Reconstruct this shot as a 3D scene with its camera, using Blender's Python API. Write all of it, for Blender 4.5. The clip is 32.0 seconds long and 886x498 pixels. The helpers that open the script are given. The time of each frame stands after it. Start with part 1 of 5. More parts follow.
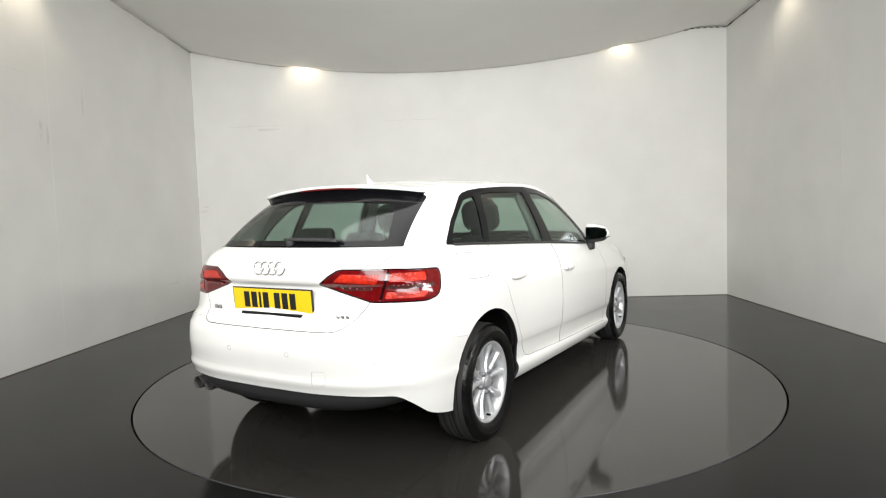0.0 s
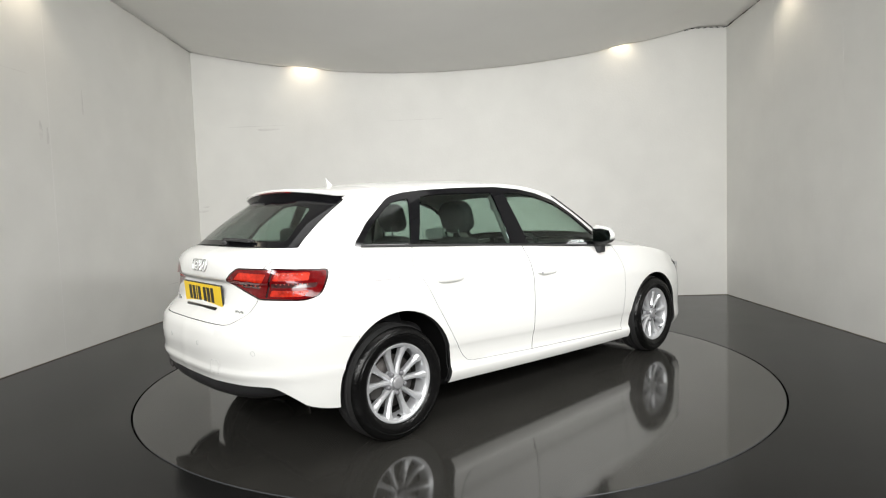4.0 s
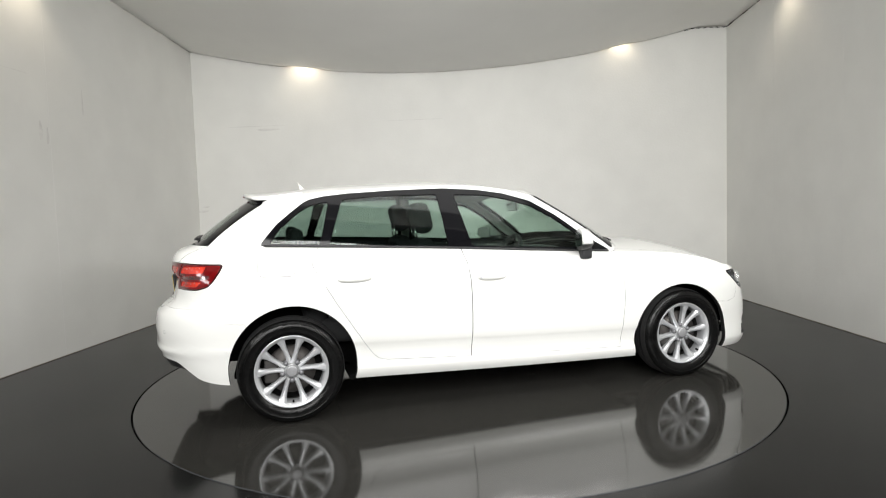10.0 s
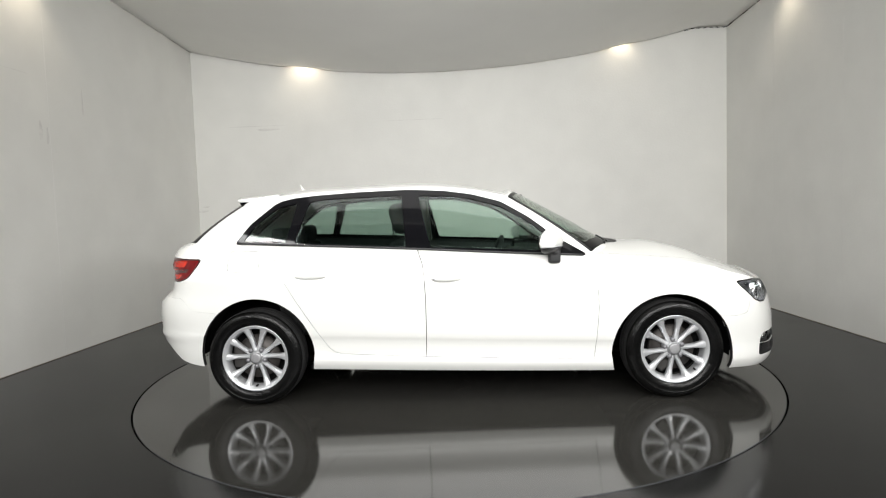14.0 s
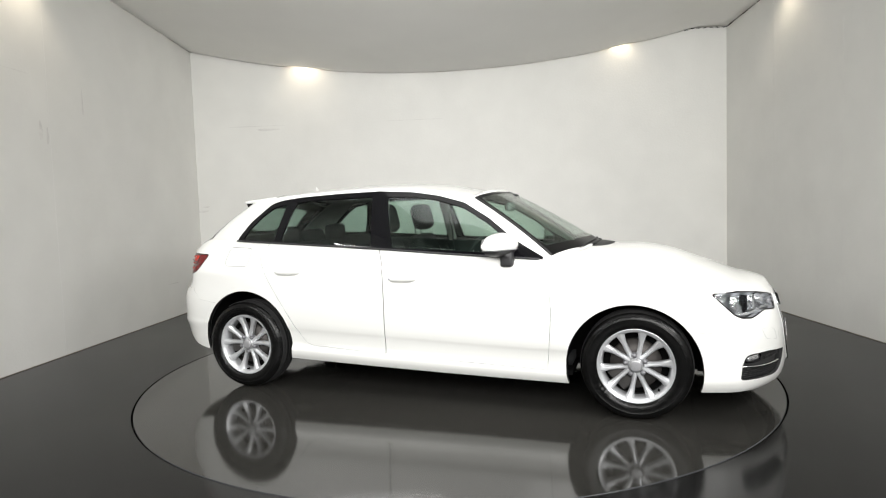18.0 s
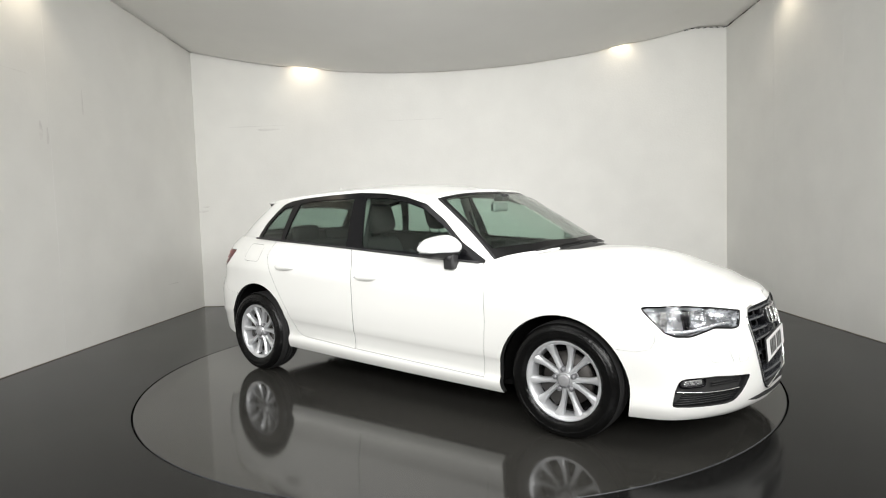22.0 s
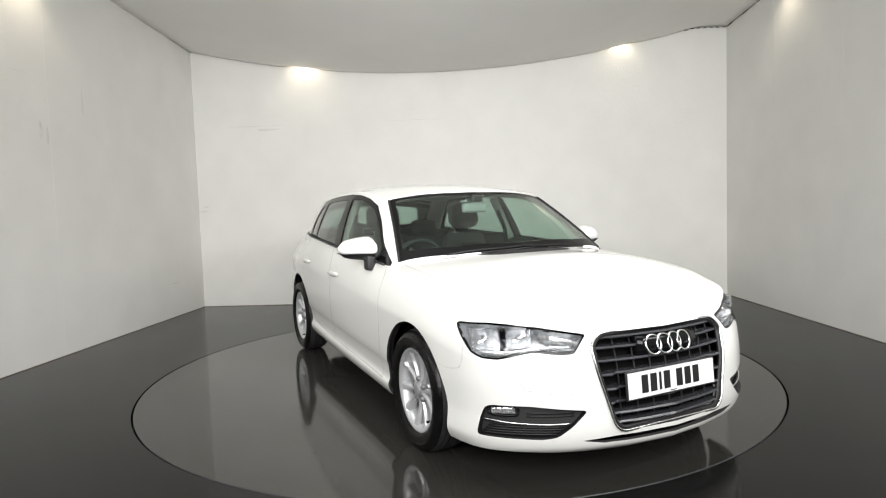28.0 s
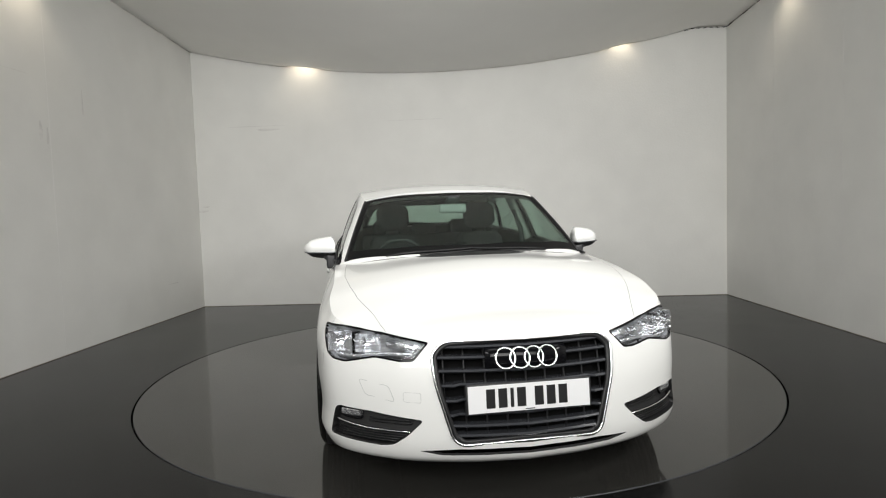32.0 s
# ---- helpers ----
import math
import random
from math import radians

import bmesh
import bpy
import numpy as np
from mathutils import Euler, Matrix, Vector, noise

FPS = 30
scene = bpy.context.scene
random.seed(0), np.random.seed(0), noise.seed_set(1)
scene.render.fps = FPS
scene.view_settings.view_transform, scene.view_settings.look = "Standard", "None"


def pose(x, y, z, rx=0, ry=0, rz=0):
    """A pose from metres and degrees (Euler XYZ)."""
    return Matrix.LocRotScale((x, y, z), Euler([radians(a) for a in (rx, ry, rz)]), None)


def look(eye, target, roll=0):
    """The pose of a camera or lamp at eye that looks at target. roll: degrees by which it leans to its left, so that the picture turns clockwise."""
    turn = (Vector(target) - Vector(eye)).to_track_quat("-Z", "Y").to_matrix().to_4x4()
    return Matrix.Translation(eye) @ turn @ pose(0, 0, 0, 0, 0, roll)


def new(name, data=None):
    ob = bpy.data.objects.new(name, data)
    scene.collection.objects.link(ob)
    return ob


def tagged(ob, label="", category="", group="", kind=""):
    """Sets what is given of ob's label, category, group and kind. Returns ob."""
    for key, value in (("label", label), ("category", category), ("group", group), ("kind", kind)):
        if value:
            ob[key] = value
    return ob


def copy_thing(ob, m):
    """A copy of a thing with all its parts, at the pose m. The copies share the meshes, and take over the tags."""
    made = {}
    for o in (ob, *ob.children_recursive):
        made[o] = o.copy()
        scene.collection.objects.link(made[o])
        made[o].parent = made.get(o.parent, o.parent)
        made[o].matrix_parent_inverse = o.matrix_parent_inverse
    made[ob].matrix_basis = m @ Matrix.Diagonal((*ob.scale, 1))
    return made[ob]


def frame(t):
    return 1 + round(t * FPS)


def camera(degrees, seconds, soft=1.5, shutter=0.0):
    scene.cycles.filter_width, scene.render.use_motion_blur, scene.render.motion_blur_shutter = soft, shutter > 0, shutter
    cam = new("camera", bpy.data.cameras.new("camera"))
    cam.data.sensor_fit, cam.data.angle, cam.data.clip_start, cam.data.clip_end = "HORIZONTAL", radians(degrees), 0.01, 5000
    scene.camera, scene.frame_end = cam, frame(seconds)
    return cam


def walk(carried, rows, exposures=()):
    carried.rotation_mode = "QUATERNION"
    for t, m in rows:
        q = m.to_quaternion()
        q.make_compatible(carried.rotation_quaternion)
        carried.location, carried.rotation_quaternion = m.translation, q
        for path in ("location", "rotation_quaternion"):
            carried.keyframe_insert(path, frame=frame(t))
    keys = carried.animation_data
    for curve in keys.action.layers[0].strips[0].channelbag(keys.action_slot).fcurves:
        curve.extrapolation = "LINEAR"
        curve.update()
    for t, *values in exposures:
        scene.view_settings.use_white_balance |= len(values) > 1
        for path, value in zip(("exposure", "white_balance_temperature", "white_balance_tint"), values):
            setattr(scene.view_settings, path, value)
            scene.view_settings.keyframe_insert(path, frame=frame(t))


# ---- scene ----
cam = camera(73.05, 32.0, soft=1.15)
EYE = pose(0, -4.6297, 1.2129) @ pose(0, 0, 0, 90 - 3.717, 0, 0.861) @ pose(0, 0, 0, 0, 0, -1.896)
walk(cam, [(0.0, EYE), (32.0, EYE)],
     exposures=[(0.0, 0.0), (2.0, -0.08), (7.0, -0.1), (9.0, -0.18), (11.0, -0.18), (13.0, -0.2), (14.5, -0.17), (17.0, -0.08), (19.0, 0.0), (31.2, 0.0), (31.9, -0.49), (32.0, -0.52)])

# ---- light ----
world = bpy.data.worlds.new("world")
scene.world = world
world.use_nodes = True
world.node_tree.nodes["Background"].inputs[0].default_value = (0.8, 0.85, 0.9, 1)
world.node_tree.nodes["Background"].inputs[1].default_value = 0.02


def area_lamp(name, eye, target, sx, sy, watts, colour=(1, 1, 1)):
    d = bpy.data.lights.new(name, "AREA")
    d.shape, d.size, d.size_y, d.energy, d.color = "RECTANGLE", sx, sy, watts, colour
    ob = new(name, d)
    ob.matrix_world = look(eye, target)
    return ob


def spot_lamp(name, eye, target, watts, cone, blend=0.8, colour=(1.0, 0.86, 0.66)):
    d = bpy.data.lights.new(name, "SPOT")
    d.energy, d.spot_size, d.spot_blend, d.shadow_soft_size, d.color = watts, radians(cone), blend, 0.07, colour
    ob = new(name, d)
    ob.matrix_world = look(eye, target)
    return ob


# unseen studio light panel hung behind the camera, assumed as the main source
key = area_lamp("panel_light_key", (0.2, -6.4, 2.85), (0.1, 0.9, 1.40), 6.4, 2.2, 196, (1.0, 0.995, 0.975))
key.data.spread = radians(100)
# two added fill lamps, out of view, brighten the car's sides
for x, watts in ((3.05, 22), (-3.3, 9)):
    flank = area_lamp("fill_light_flank", (x, -3.0, 2.5), (0.0, 0.3, 0.45), 2.2, 0.30, watts, (1.0, 0.995, 0.985))
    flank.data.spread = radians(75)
# added fill lamp above the turntable, out of view, brightens bonnet and roof
over = area_lamp("fill_light_overhead", (0.2, -1.6, 3.30), (0.2, -1.2, 0.0), 4.0, 1.6, 33, (1.0, 0.995, 0.98))
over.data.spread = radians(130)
# warm downlights close to the walls
for x, y, z, tx, ty, watts in ((-1.86, 3.27, 3.40, -1.86, 3.40, 20), (2.22, 3.10, 3.42, 2.22, 3.20, 11),
                               (3.33, 1.68, 3.50, 3.56, 1.68, 32), (-3.40, 0.42, 3.50, -3.60, 0.42, 20)):
    spot_lamp("downlight_lamp", (x, y, z), (tx, ty, z - 1.0), watts, 110, 1.0)

# ---- materials ----


def mat(name, colour, rough=0.5, metal=0.0, vary=0.0, scale=8.0, bump=0.0, bump_scale=60.0, coat=0.0, rough_vary=0.0, spec=0.5, emit=0.0):
    m = bpy.data.materials.new(name)
    m.use_nodes = True
    t = m.node_tree
    b = t.nodes["Principled BSDF"]
    b.inputs["Base Color"].default_value = (*colour, 1)
    b.inputs["Roughness"].default_value = rough
    b.inputs["Metallic"].default_value = metal
    b.inputs["Coat Weight"].default_value = coat
    b.inputs["Coat Roughness"].default_value = 0.04
    b.inputs["Specular IOR Level"].default_value = spec
    if emit:
        b.inputs["Emission Color"].default_value = (*colour, 1)
        b.inputs["Emission Strength"].default_value = emit
    co = t.nodes.new("ShaderNodeTexCoord")
    if vary or rough_vary:
        n1 = t.nodes.new("ShaderNodeTexNoise")
        n1.inputs["Scale"].default_value, n1.inputs["Detail"].default_value = scale, 6
        n2 = t.nodes.new("ShaderNodeTexNoise")
        n2.inputs["Scale"].default_value, n2.inputs["Detail"].default_value = scale * 0.17, 3
        ad = t.nodes.new("ShaderNodeMath")
        ad.operation = "ADD"
        for n, k in ((n1, 0), (n2, 1)):
            t.links.new(co.outputs["Object"], n.inputs["Vector"])
            t.links.new(n.outputs["Fac"], ad.inputs[k])
        if vary:
            r = t.nodes.new("ShaderNodeMapRange")
            r.inputs[1].default_value, r.inputs[2].default_value = 0.6, 1.4
            r.inputs[3].default_value, r.inputs[4].default_value = 1 - vary, 1 + vary
            mx = t.nodes.new("ShaderNodeVectorMath")
            mx.operation = "SCALE"
            mx.inputs[0].default_value = colour
            t.links.new(ad.outputs[0], r.inputs[0])
            t.links.new(r.outputs[0], mx.inputs["Scale"])
            t.links.new(mx.outputs[0], b.inputs["Base Color"])
        if rough_vary:
            r = t.nodes.new("ShaderNodeMapRange")
            r.inputs[1].default_value, r.inputs[2].default_value = 0.6, 1.4
            r.inputs[3].default_value, r.inputs[4].default_value = max(0, rough - rough_vary), rough + rough_vary
            t.links.new(ad.outputs[0], r.inputs[0])
            t.links.new(r.outputs[0], b.inputs["Roughness"])
    if bump:
        n3 = t.nodes.new("ShaderNodeTexNoise")
        n3.inputs["Scale"].default_value, n3.inputs["Detail"].default_value = bump_scale, 5
        t.links.new(co.outputs["Object"], n3.inputs["Vector"])
        bp = t.nodes.new("ShaderNodeBump")
        bp.inputs["Strength"].default_value, bp.inputs["Distance"].default_value = bump, 0.01
        t.links.new(n3.outputs["Fac"], bp.inputs["Height"])
        t.links.new(bp.outputs[0], b.inputs["Normal"])
    return m


def pane_mat(name, tint, gloss=1.0):
    """Clear or tinted sheet glass: what lies behind shows through its tint, and it mirrors by Fresnel."""
    m = bpy.data.materials.new(name)
    m.use_nodes = True
    t = m.node_tree
    t.nodes.remove(t.nodes["Principled BSDF"])
    tr, gl = t.nodes.new("ShaderNodeBsdfTransparent"), t.nodes.new("ShaderNodeBsdfGlossy")
    tr.inputs[0].default_value = (*tint, 1)
    gl.inputs["Roughness"].default_value = 0.01
    gl.inputs["Color"].default_value = (gloss, gloss, gloss, 1)
    lw, mx = t.nodes.new("ShaderNodeLayerWeight"), t.nodes.new("ShaderNodeMixShader")
    lw.inputs["Blend"].default_value = 0.5
    pw, ml = t.nodes.new("ShaderNodeMath"), t.nodes.new("ShaderNodeMath")
    pw.operation, ml.operation = "POWER", "MULTIPLY_ADD"
    pw.inputs[1].default_value, ml.inputs[1].default_value, ml.inputs[2].default_value = 5.0, 0.9, 0.035
    t.links.new(lw.outputs["Facing"], pw.inputs[0])
    t.links.new(pw.outputs[0], ml.inputs[0])
    t.links.new(ml.outputs[0], mx.inputs[0])
    t.links.new(tr.outputs[0], mx.inputs[1])
    t.links.new(gl.outputs[0], mx.inputs[2])
    t.links.new(mx.outputs[0], t.nodes["Material Output"].inputs[0])
    return m


M_WALL = mat("painted_wall", (0.80, 0.795, 0.765), 0.75, vary=0.055, scale=2.2, bump=0.15, bump_scale=45)
# for added surfaces out of view, dark so that trim and glass reflect little
M_UNSEEN_DARK = mat("unseen_dark_grey", (0.10, 0.10, 0.10), 0.8, vary=0.1, scale=3)
M_CAULK = mat("white_caulk", (0.825, 0.82, 0.795), 0.7)
M_CEIL = mat("ceiling_sheet", (0.87, 0.86, 0.83), 0.8, vary=0.03, scale=2.0, bump=0.1, bump_scale=30)
M_FLOOR = mat("floor_paint", (0.010, 0.0099, 0.0097), 0.15, spec=0.12, vary=0.12, scale=2.5, bump=0.010, bump_scale=60, rough_vary=0.04)
M_TABLE = mat("turntable_paint", (0.030, 0.0290, 0.0262), 0.075, spec=0.44, vary=0.12, scale=2.5, bump=0.008, bump_scale=70, rough_vary=0.03)
M_DARK = mat("black_gap", (0.005, 0.005, 0.005), 0.9, spec=0.08)
M_GRIME = mat("skirting_grime", (0.30, 0.27, 0.23), 0.9, vary=0.4, scale=14)
M_PAINT = mat("white_car_paint", (0.80, 0.80, 0.775), 0.42, coat=1.0)
M_BLACK = mat("gloss_black_trim", (0.005, 0.005, 0.006), 0.06, vary=0.1, spec=0.22)
M_PLASTIC = mat("black_plastic", (0.022, 0.022, 0.023), 0.48, vary=0.12, scale=20, bump=0.1, bump_scale=300)
M_FRIT = mat("printed_black_border", (0.006, 0.006, 0.006), 0.30, vary=0.1, scale=20, spec=0.10)
M_GREY = mat("grey_satin_plastic", (0.040, 0.042, 0.047), 0.24, vary=0.1, scale=20)
M_SOOT = mat("matt_black_plastic", (0.008, 0.008, 0.0085), 0.5, vary=0.15, scale=20)
M_RUBBER = mat("tyre_rubber", (0.004, 0.004, 0.004), 0.22, vary=0.3, scale=16, rough_vary=0.10, spec=0.22, bump=0.30, bump_scale=55)
M_ALLOY = mat("silver_alloy", (0.61, 0.62, 0.635), 0.33, metal=0.55, vary=0.04, scale=12, coat=0.3)
# darker alloy for the deep rim barrel, caliper and exhaust
M_ALLOY_IN = mat("dark_alloy", (0.055, 0.052, 0.05), 0.6, metal=0.5, vary=0.3, scale=18)
M_DISC = mat("brake_disc_steel", (0.055, 0.050, 0.047), 0.45, metal=0.6, vary=0.25, scale=30)
M_CHROME = mat("chrome", (0.86, 0.87, 0.88), 0.18, metal=1.0)
M_GLASS = pane_mat("green_tinted_glass", (0.80, 0.875, 0.835))
M_GLASS_REAR = pane_mat("darker_green_glass", (0.70, 0.775, 0.74))
M_LENS = pane_mat("clear_lens", (0.97, 0.975, 0.98), 0.22)

# ---- the room ----


def link_mesh(name, bm, material, parent=None, smooth=False):
    me = bpy.data.meshes.new(name)
    bm.normal_update()
    bm.to_mesh(me)
    bm.free()
    for f in me.polygons:
        f.use_smooth = smooth
    for m in material if isinstance(material, (list, tuple)) else [material]:
        me.materials.append(m)
    ob = new(name, me)
    ob.parent = parent
    return ob


def part(name, bm, material, parent, label="", smooth=True):
    ob = link_mesh(name, bm, material, parent, smooth)
    return tagged(ob, label) if label else ob


def box(bm, lo, hi, bevel=0.0, turn=None):
    """A box from corner to corner, added to bm."""
    lo, hi = Vector(lo), Vector(hi)
    r = bmesh.ops.create_cube(bm, size=1.0)
    s = hi - lo
    for v in r["verts"]:
        v.co = Vector((v.co.x * s.x, v.co.y * s.y, v.co.z * s.z)) + (lo + hi) / 2
    if bevel:
        es = list({e for v in r["verts"] for e in v.link_edges})
        bmesh.ops.bevel(bm, geom=es, offset=bevel, segments=2, affect="EDGES", profile=0.6)
    return bm


def prism(poly, z0, z1):
    """An upright prism over a plan polygon."""
    bm = bmesh.new()
    lo = [bm.verts.new((x, y, z0)) for x, y in poly]
    hi = [bm.verts.new((x, y, z1)) for x, y in poly]
    n = len(poly)
    bm.faces.new(lo[::-1])
    bm.faces.new(hi)
    for i in range(n):
        bm.faces.new((lo[i], lo[(i + 1) % n], hi[(i + 1) % n], hi[i]))
    bmesh.ops.recalc_face_normals(bm, faces=bm.faces[:])
    return bm


BL, BR = Vector((-3.408, 3.455)), Vector((3.545, 3.115))     # back corners of the room
FL, FR = Vector((-4.02, -8.2)), Vector((3.50, -8.2))         # front corners, behind the camera
WALL_TOP = 4.5


def wall_of_boards(name, a, b, joints, label, paint=None, filler=None):
    """A wall in plan from a to b, faced with boards whose upright joints are filled with white caulk."""
    d = (b - a).normalized()
    out = Vector((d.y, -d.x))
    if out.dot((a + b) / 2) < 0:
        out = -out
    paint = paint or M_WALL
    root = link_mesh(name, prism([tuple(p) for p in (a + out * 0.020, b + out * 0.020, b + out * 0.2, a + out * 0.2)], -0.02, WALL_TOP), paint)
    tagged(root, label, "wall", kind="structure")
    length = (b - a).length
    cuts = [0.0, *joints, length]
    for i in range(len(cuts) - 1):
        p, q = a + d * (cuts[i] + (0.001 if i else -0.012)), a + d * (cuts[i + 1] - (0.001 if i < len(joints) else -0.012))
        part("board", prism([tuple(w) for w in (p, q, q + out * 0.019, p + out * 0.019)], 0.004, WALL_TOP), paint, root, smooth=False)
    for c in joints:
        p, q = a + d * (c - 0.003) - out * 0.0012, a + d * (c + 0.003) - out * 0.0012
        part("joint_filler", prism([tuple(w) for w in (p, q, q + out * 0.006, p + out * 0.006)], 0.012, WALL_TOP), filler or M_CAULK, root, smooth=False)
    p, q = a - out * 0.0015, b - out * 0.0015
    part("grime_line", prism([tuple(w) for w in (p, q, q + out * 0.005, p + out * 0.005)], 0.001, 0.007), M_GRIME, root, "thin brown dirt line along the floor", smooth=False)
    return root


wall_of_boards("wall_back", BL, BR, [], "flat white painted back wall, lightly scuffed")
wall_of_boards("wall_left", FL, BL, [1.65, 2.85, 4.05, 5.25, 6.45, 7.65, 8.93], "white painted boarded side wall with joints")
wall_of_boards("wall_right", FR, BR, [1.8, 3.0, 4.2, 5.4, 6.6, 7.84, 9.04, 10.21], "grey-white painted boarded side wall", None, M_WALL)
# added closing wall, never in view; its dark colour keeps reflections dark
wall_of_boards("wall_front", FL, FR, [1.25, 2.5, 3.75, 5.0, 6.25], "unseen dark grey wall added behind the camera to darken reflections", M_UNSEEN_DARK)

M_SCUFF = mat("grey_scuff", (0.715, 0.705, 0.68), 0.8, vary=0.15, scale=20)


def scuff(root, a, b, at, z, w, h, lean=0.0):
    """A faint rubbed mark on a wall, at metres along it."""
    d = (b - a).normalized()
    out = Vector((d.y, -d.x))
    if out.dot((a + b) / 2) < 0:
        out = -out
    bm = bmesh.new()
    vs = []
    for k in range(14):
        t = 2 * math.pi * k / 14
        r = 1 + 0.18 * math.sin(3 * t + at)
        p = a + d * (at + w / 2 * r * math.cos(t) + lean * math.sin(t) * h)
        vs.append(bm.verts.new((p.x - out.x * 0.0008, p.y - out.y * 0.0008, z + h / 2 * r * math.sin(t))))
    bm.faces.new(vs)
    part("scuff_mark", bm, M_SCUFF, root, "faint grey rubbed mark", smooth=False)


w_left, w_back = bpy.data.objects["wall_left"], bpy.data.objects["wall_back"]
for at, z, w, h in ((8.82, 2.02, 0.045, 0.17), (8.90, 1.98, 0.03, 0.15), (9.4, 2.35, 0.02, 0.25), (10.9, 0.42, 0.25, 0.008)):
    scuff(w_left, FL, BL, at, z, w, h)
for at, z, w, h in ((0.84, 2.41, 0.80, 0.006), (2.95, 2.41, 0.75, 0.005), (0.02, 1.30, 0.22, 0.03), (0.10, 1.36, 0.10, 0.02), (1.0, 2.36, 0.3, 0.03)):
    scuff(w_back, BL, BR, at, z, w, h)
scuff(w_left, FL, BL, 8.6, 2.49, 0.40, 0.006)

RING = 2.258
bm = bmesh.new()
NSEG = 192
inner, outer, low = [], [], []
for i in range(NSEG):
    a = 2 * math.pi * i / NSEG
    inner.append(bm.verts.new(((RING + 0.009) * math.cos(a), (RING + 0.009) * math.sin(a), 0)))
    low.append(bm.verts.new(((RING + 0.009) * math.cos(a), (RING + 0.009) * math.sin(a), -0.12)))
    k = 9.0 / max(abs(math.cos(a)), abs(math.sin(a)))
    outer.append(bm.verts.new((k * math.cos(a), k * math.sin(a), 0)))
for i in range(NSEG):
    j = (i + 1) % NSEG
    bm.faces.new((inner[i], outer[i], outer[j], inner[j]))
    bm.faces.new((low[i], inner[i], inner[j], low[j]))
tagged(link_mesh("floor", bm, M_FLOOR), "dark grey glossy painted studio floor", "floor", kind="structure")
bm = bmesh.new()
bmesh.ops.create_circle(bm, cap_ends=True, segments=96, radius=RING + 0.05, matrix=pose(0, 0, -0.115))
tagged(link_mesh("turntable_pit", bm, M_DARK), "black pit under the turntable", "pit", kind="structure")

# turntable
turntable = tagged(new("turntable"), "dark grey glossy round turntable flush with the floor", "turntable")
bm = bmesh.new()
bmesh.ops.create_cone(bm, cap_ends=True, segments=NSEG, radius1=RING - 0.004, radius2=RING - 0.004, depth=0.09, matrix=pose(0, 0, -0.045))
part("table_top", bm, M_TABLE, turntable, smooth=False)
bm = bmesh.new()
for i in range(NSEG):
    a, b = 2 * math.pi * i / NSEG, 2 * math.pi * (i + 1) / NSEG
    q = []
    for r, z, c in ((RING - 0.004, 0.0, a), (RING - 0.004, 0.0, b), (RING - 0.001, -0.004, b), (RING - 0.001, -0.004, a)):
        q.append(bm.verts.new((r * math.cos(c), r * math.sin(c), z)))
    bm.faces.new(q)
bmesh.ops.remove_doubles(bm, verts=bm.verts[:], dist=1e-5)
part("edge_band", bm, M_GREY, turntable, "worn metal edge band")


def ceiling_z(x, y):
    """Height of the hung ceiling: flat near the camera, drooping to the middle of its back edge."""
    base = 3.40 + 0.06 * min(max(3.2 - y, 0.0), 3.2)
    left = 0.03 * (0.5 - x / 7.0)
    u = (x + 0.15) / 3.28
    sag = max(0.0, 1 - u * u) * 0.40
    s = min(max((y + 1.2) / 4.4, 0.0), 1.0)
    return base + left - sag * s * s * (3 - 2 * s) * 1.02


CEIL_FRONT = -3.6     # the hung sheet's unseen end, assumed above the turntable's camera side to darken reflections
bm = bmesh.new()
rows = []
for j in range(61):
    g = j / 60
    row = []
    for i in range(57):
        f = i / 56
        x = BL.x + (BR.x - BL.x) * f
        open_by = 0.025 + 0.095 * math.exp(-((x + 1.86) / 0.30) ** 4) + 0.07 * math.exp(-((x - 2.22) / 0.25) ** 4) + 0.05 * math.exp(-((x - 3.30) / 0.22) ** 2)
        y = CEIL_FRONT + (BL.y + (BR.y - BL.y) * f - open_by - CEIL_FRONT) * g
        xl = FL.x + (BL.x - FL.x) * (y - FL.y) / (BL.y - FL.y)
        xr = FR.x + (BR.x - FR.x) * (y - FR.y) / (BR.y - FR.y)
        x = xl + (xr - xl) * f
        row.append(bm.verts.new((x, y, ceiling_z(x, y - 0.22 * (0.5 - f) * g * g))))
    rows.append(row)
for j in range(60):
    for i in range(56):
        bm.faces.new((rows[j][i], rows[j + 1][i], rows[j + 1][i + 1], rows[j][i + 1]))
r = bmesh.ops.extrude_face_region(bm, geom=bm.faces[:])
for v in r["geom"]:
    if isinstance(v, bmesh.types.BMVert):
        v.co.z += 0.03
bmesh.ops.recalc_face_normals(bm, faces=bm.faces[:])
tagged(link_mesh("ceiling", bm, M_CEIL, smooth=True), "pale grey hung ceiling sheet drooping towards the back", "ceiling", kind="structure")


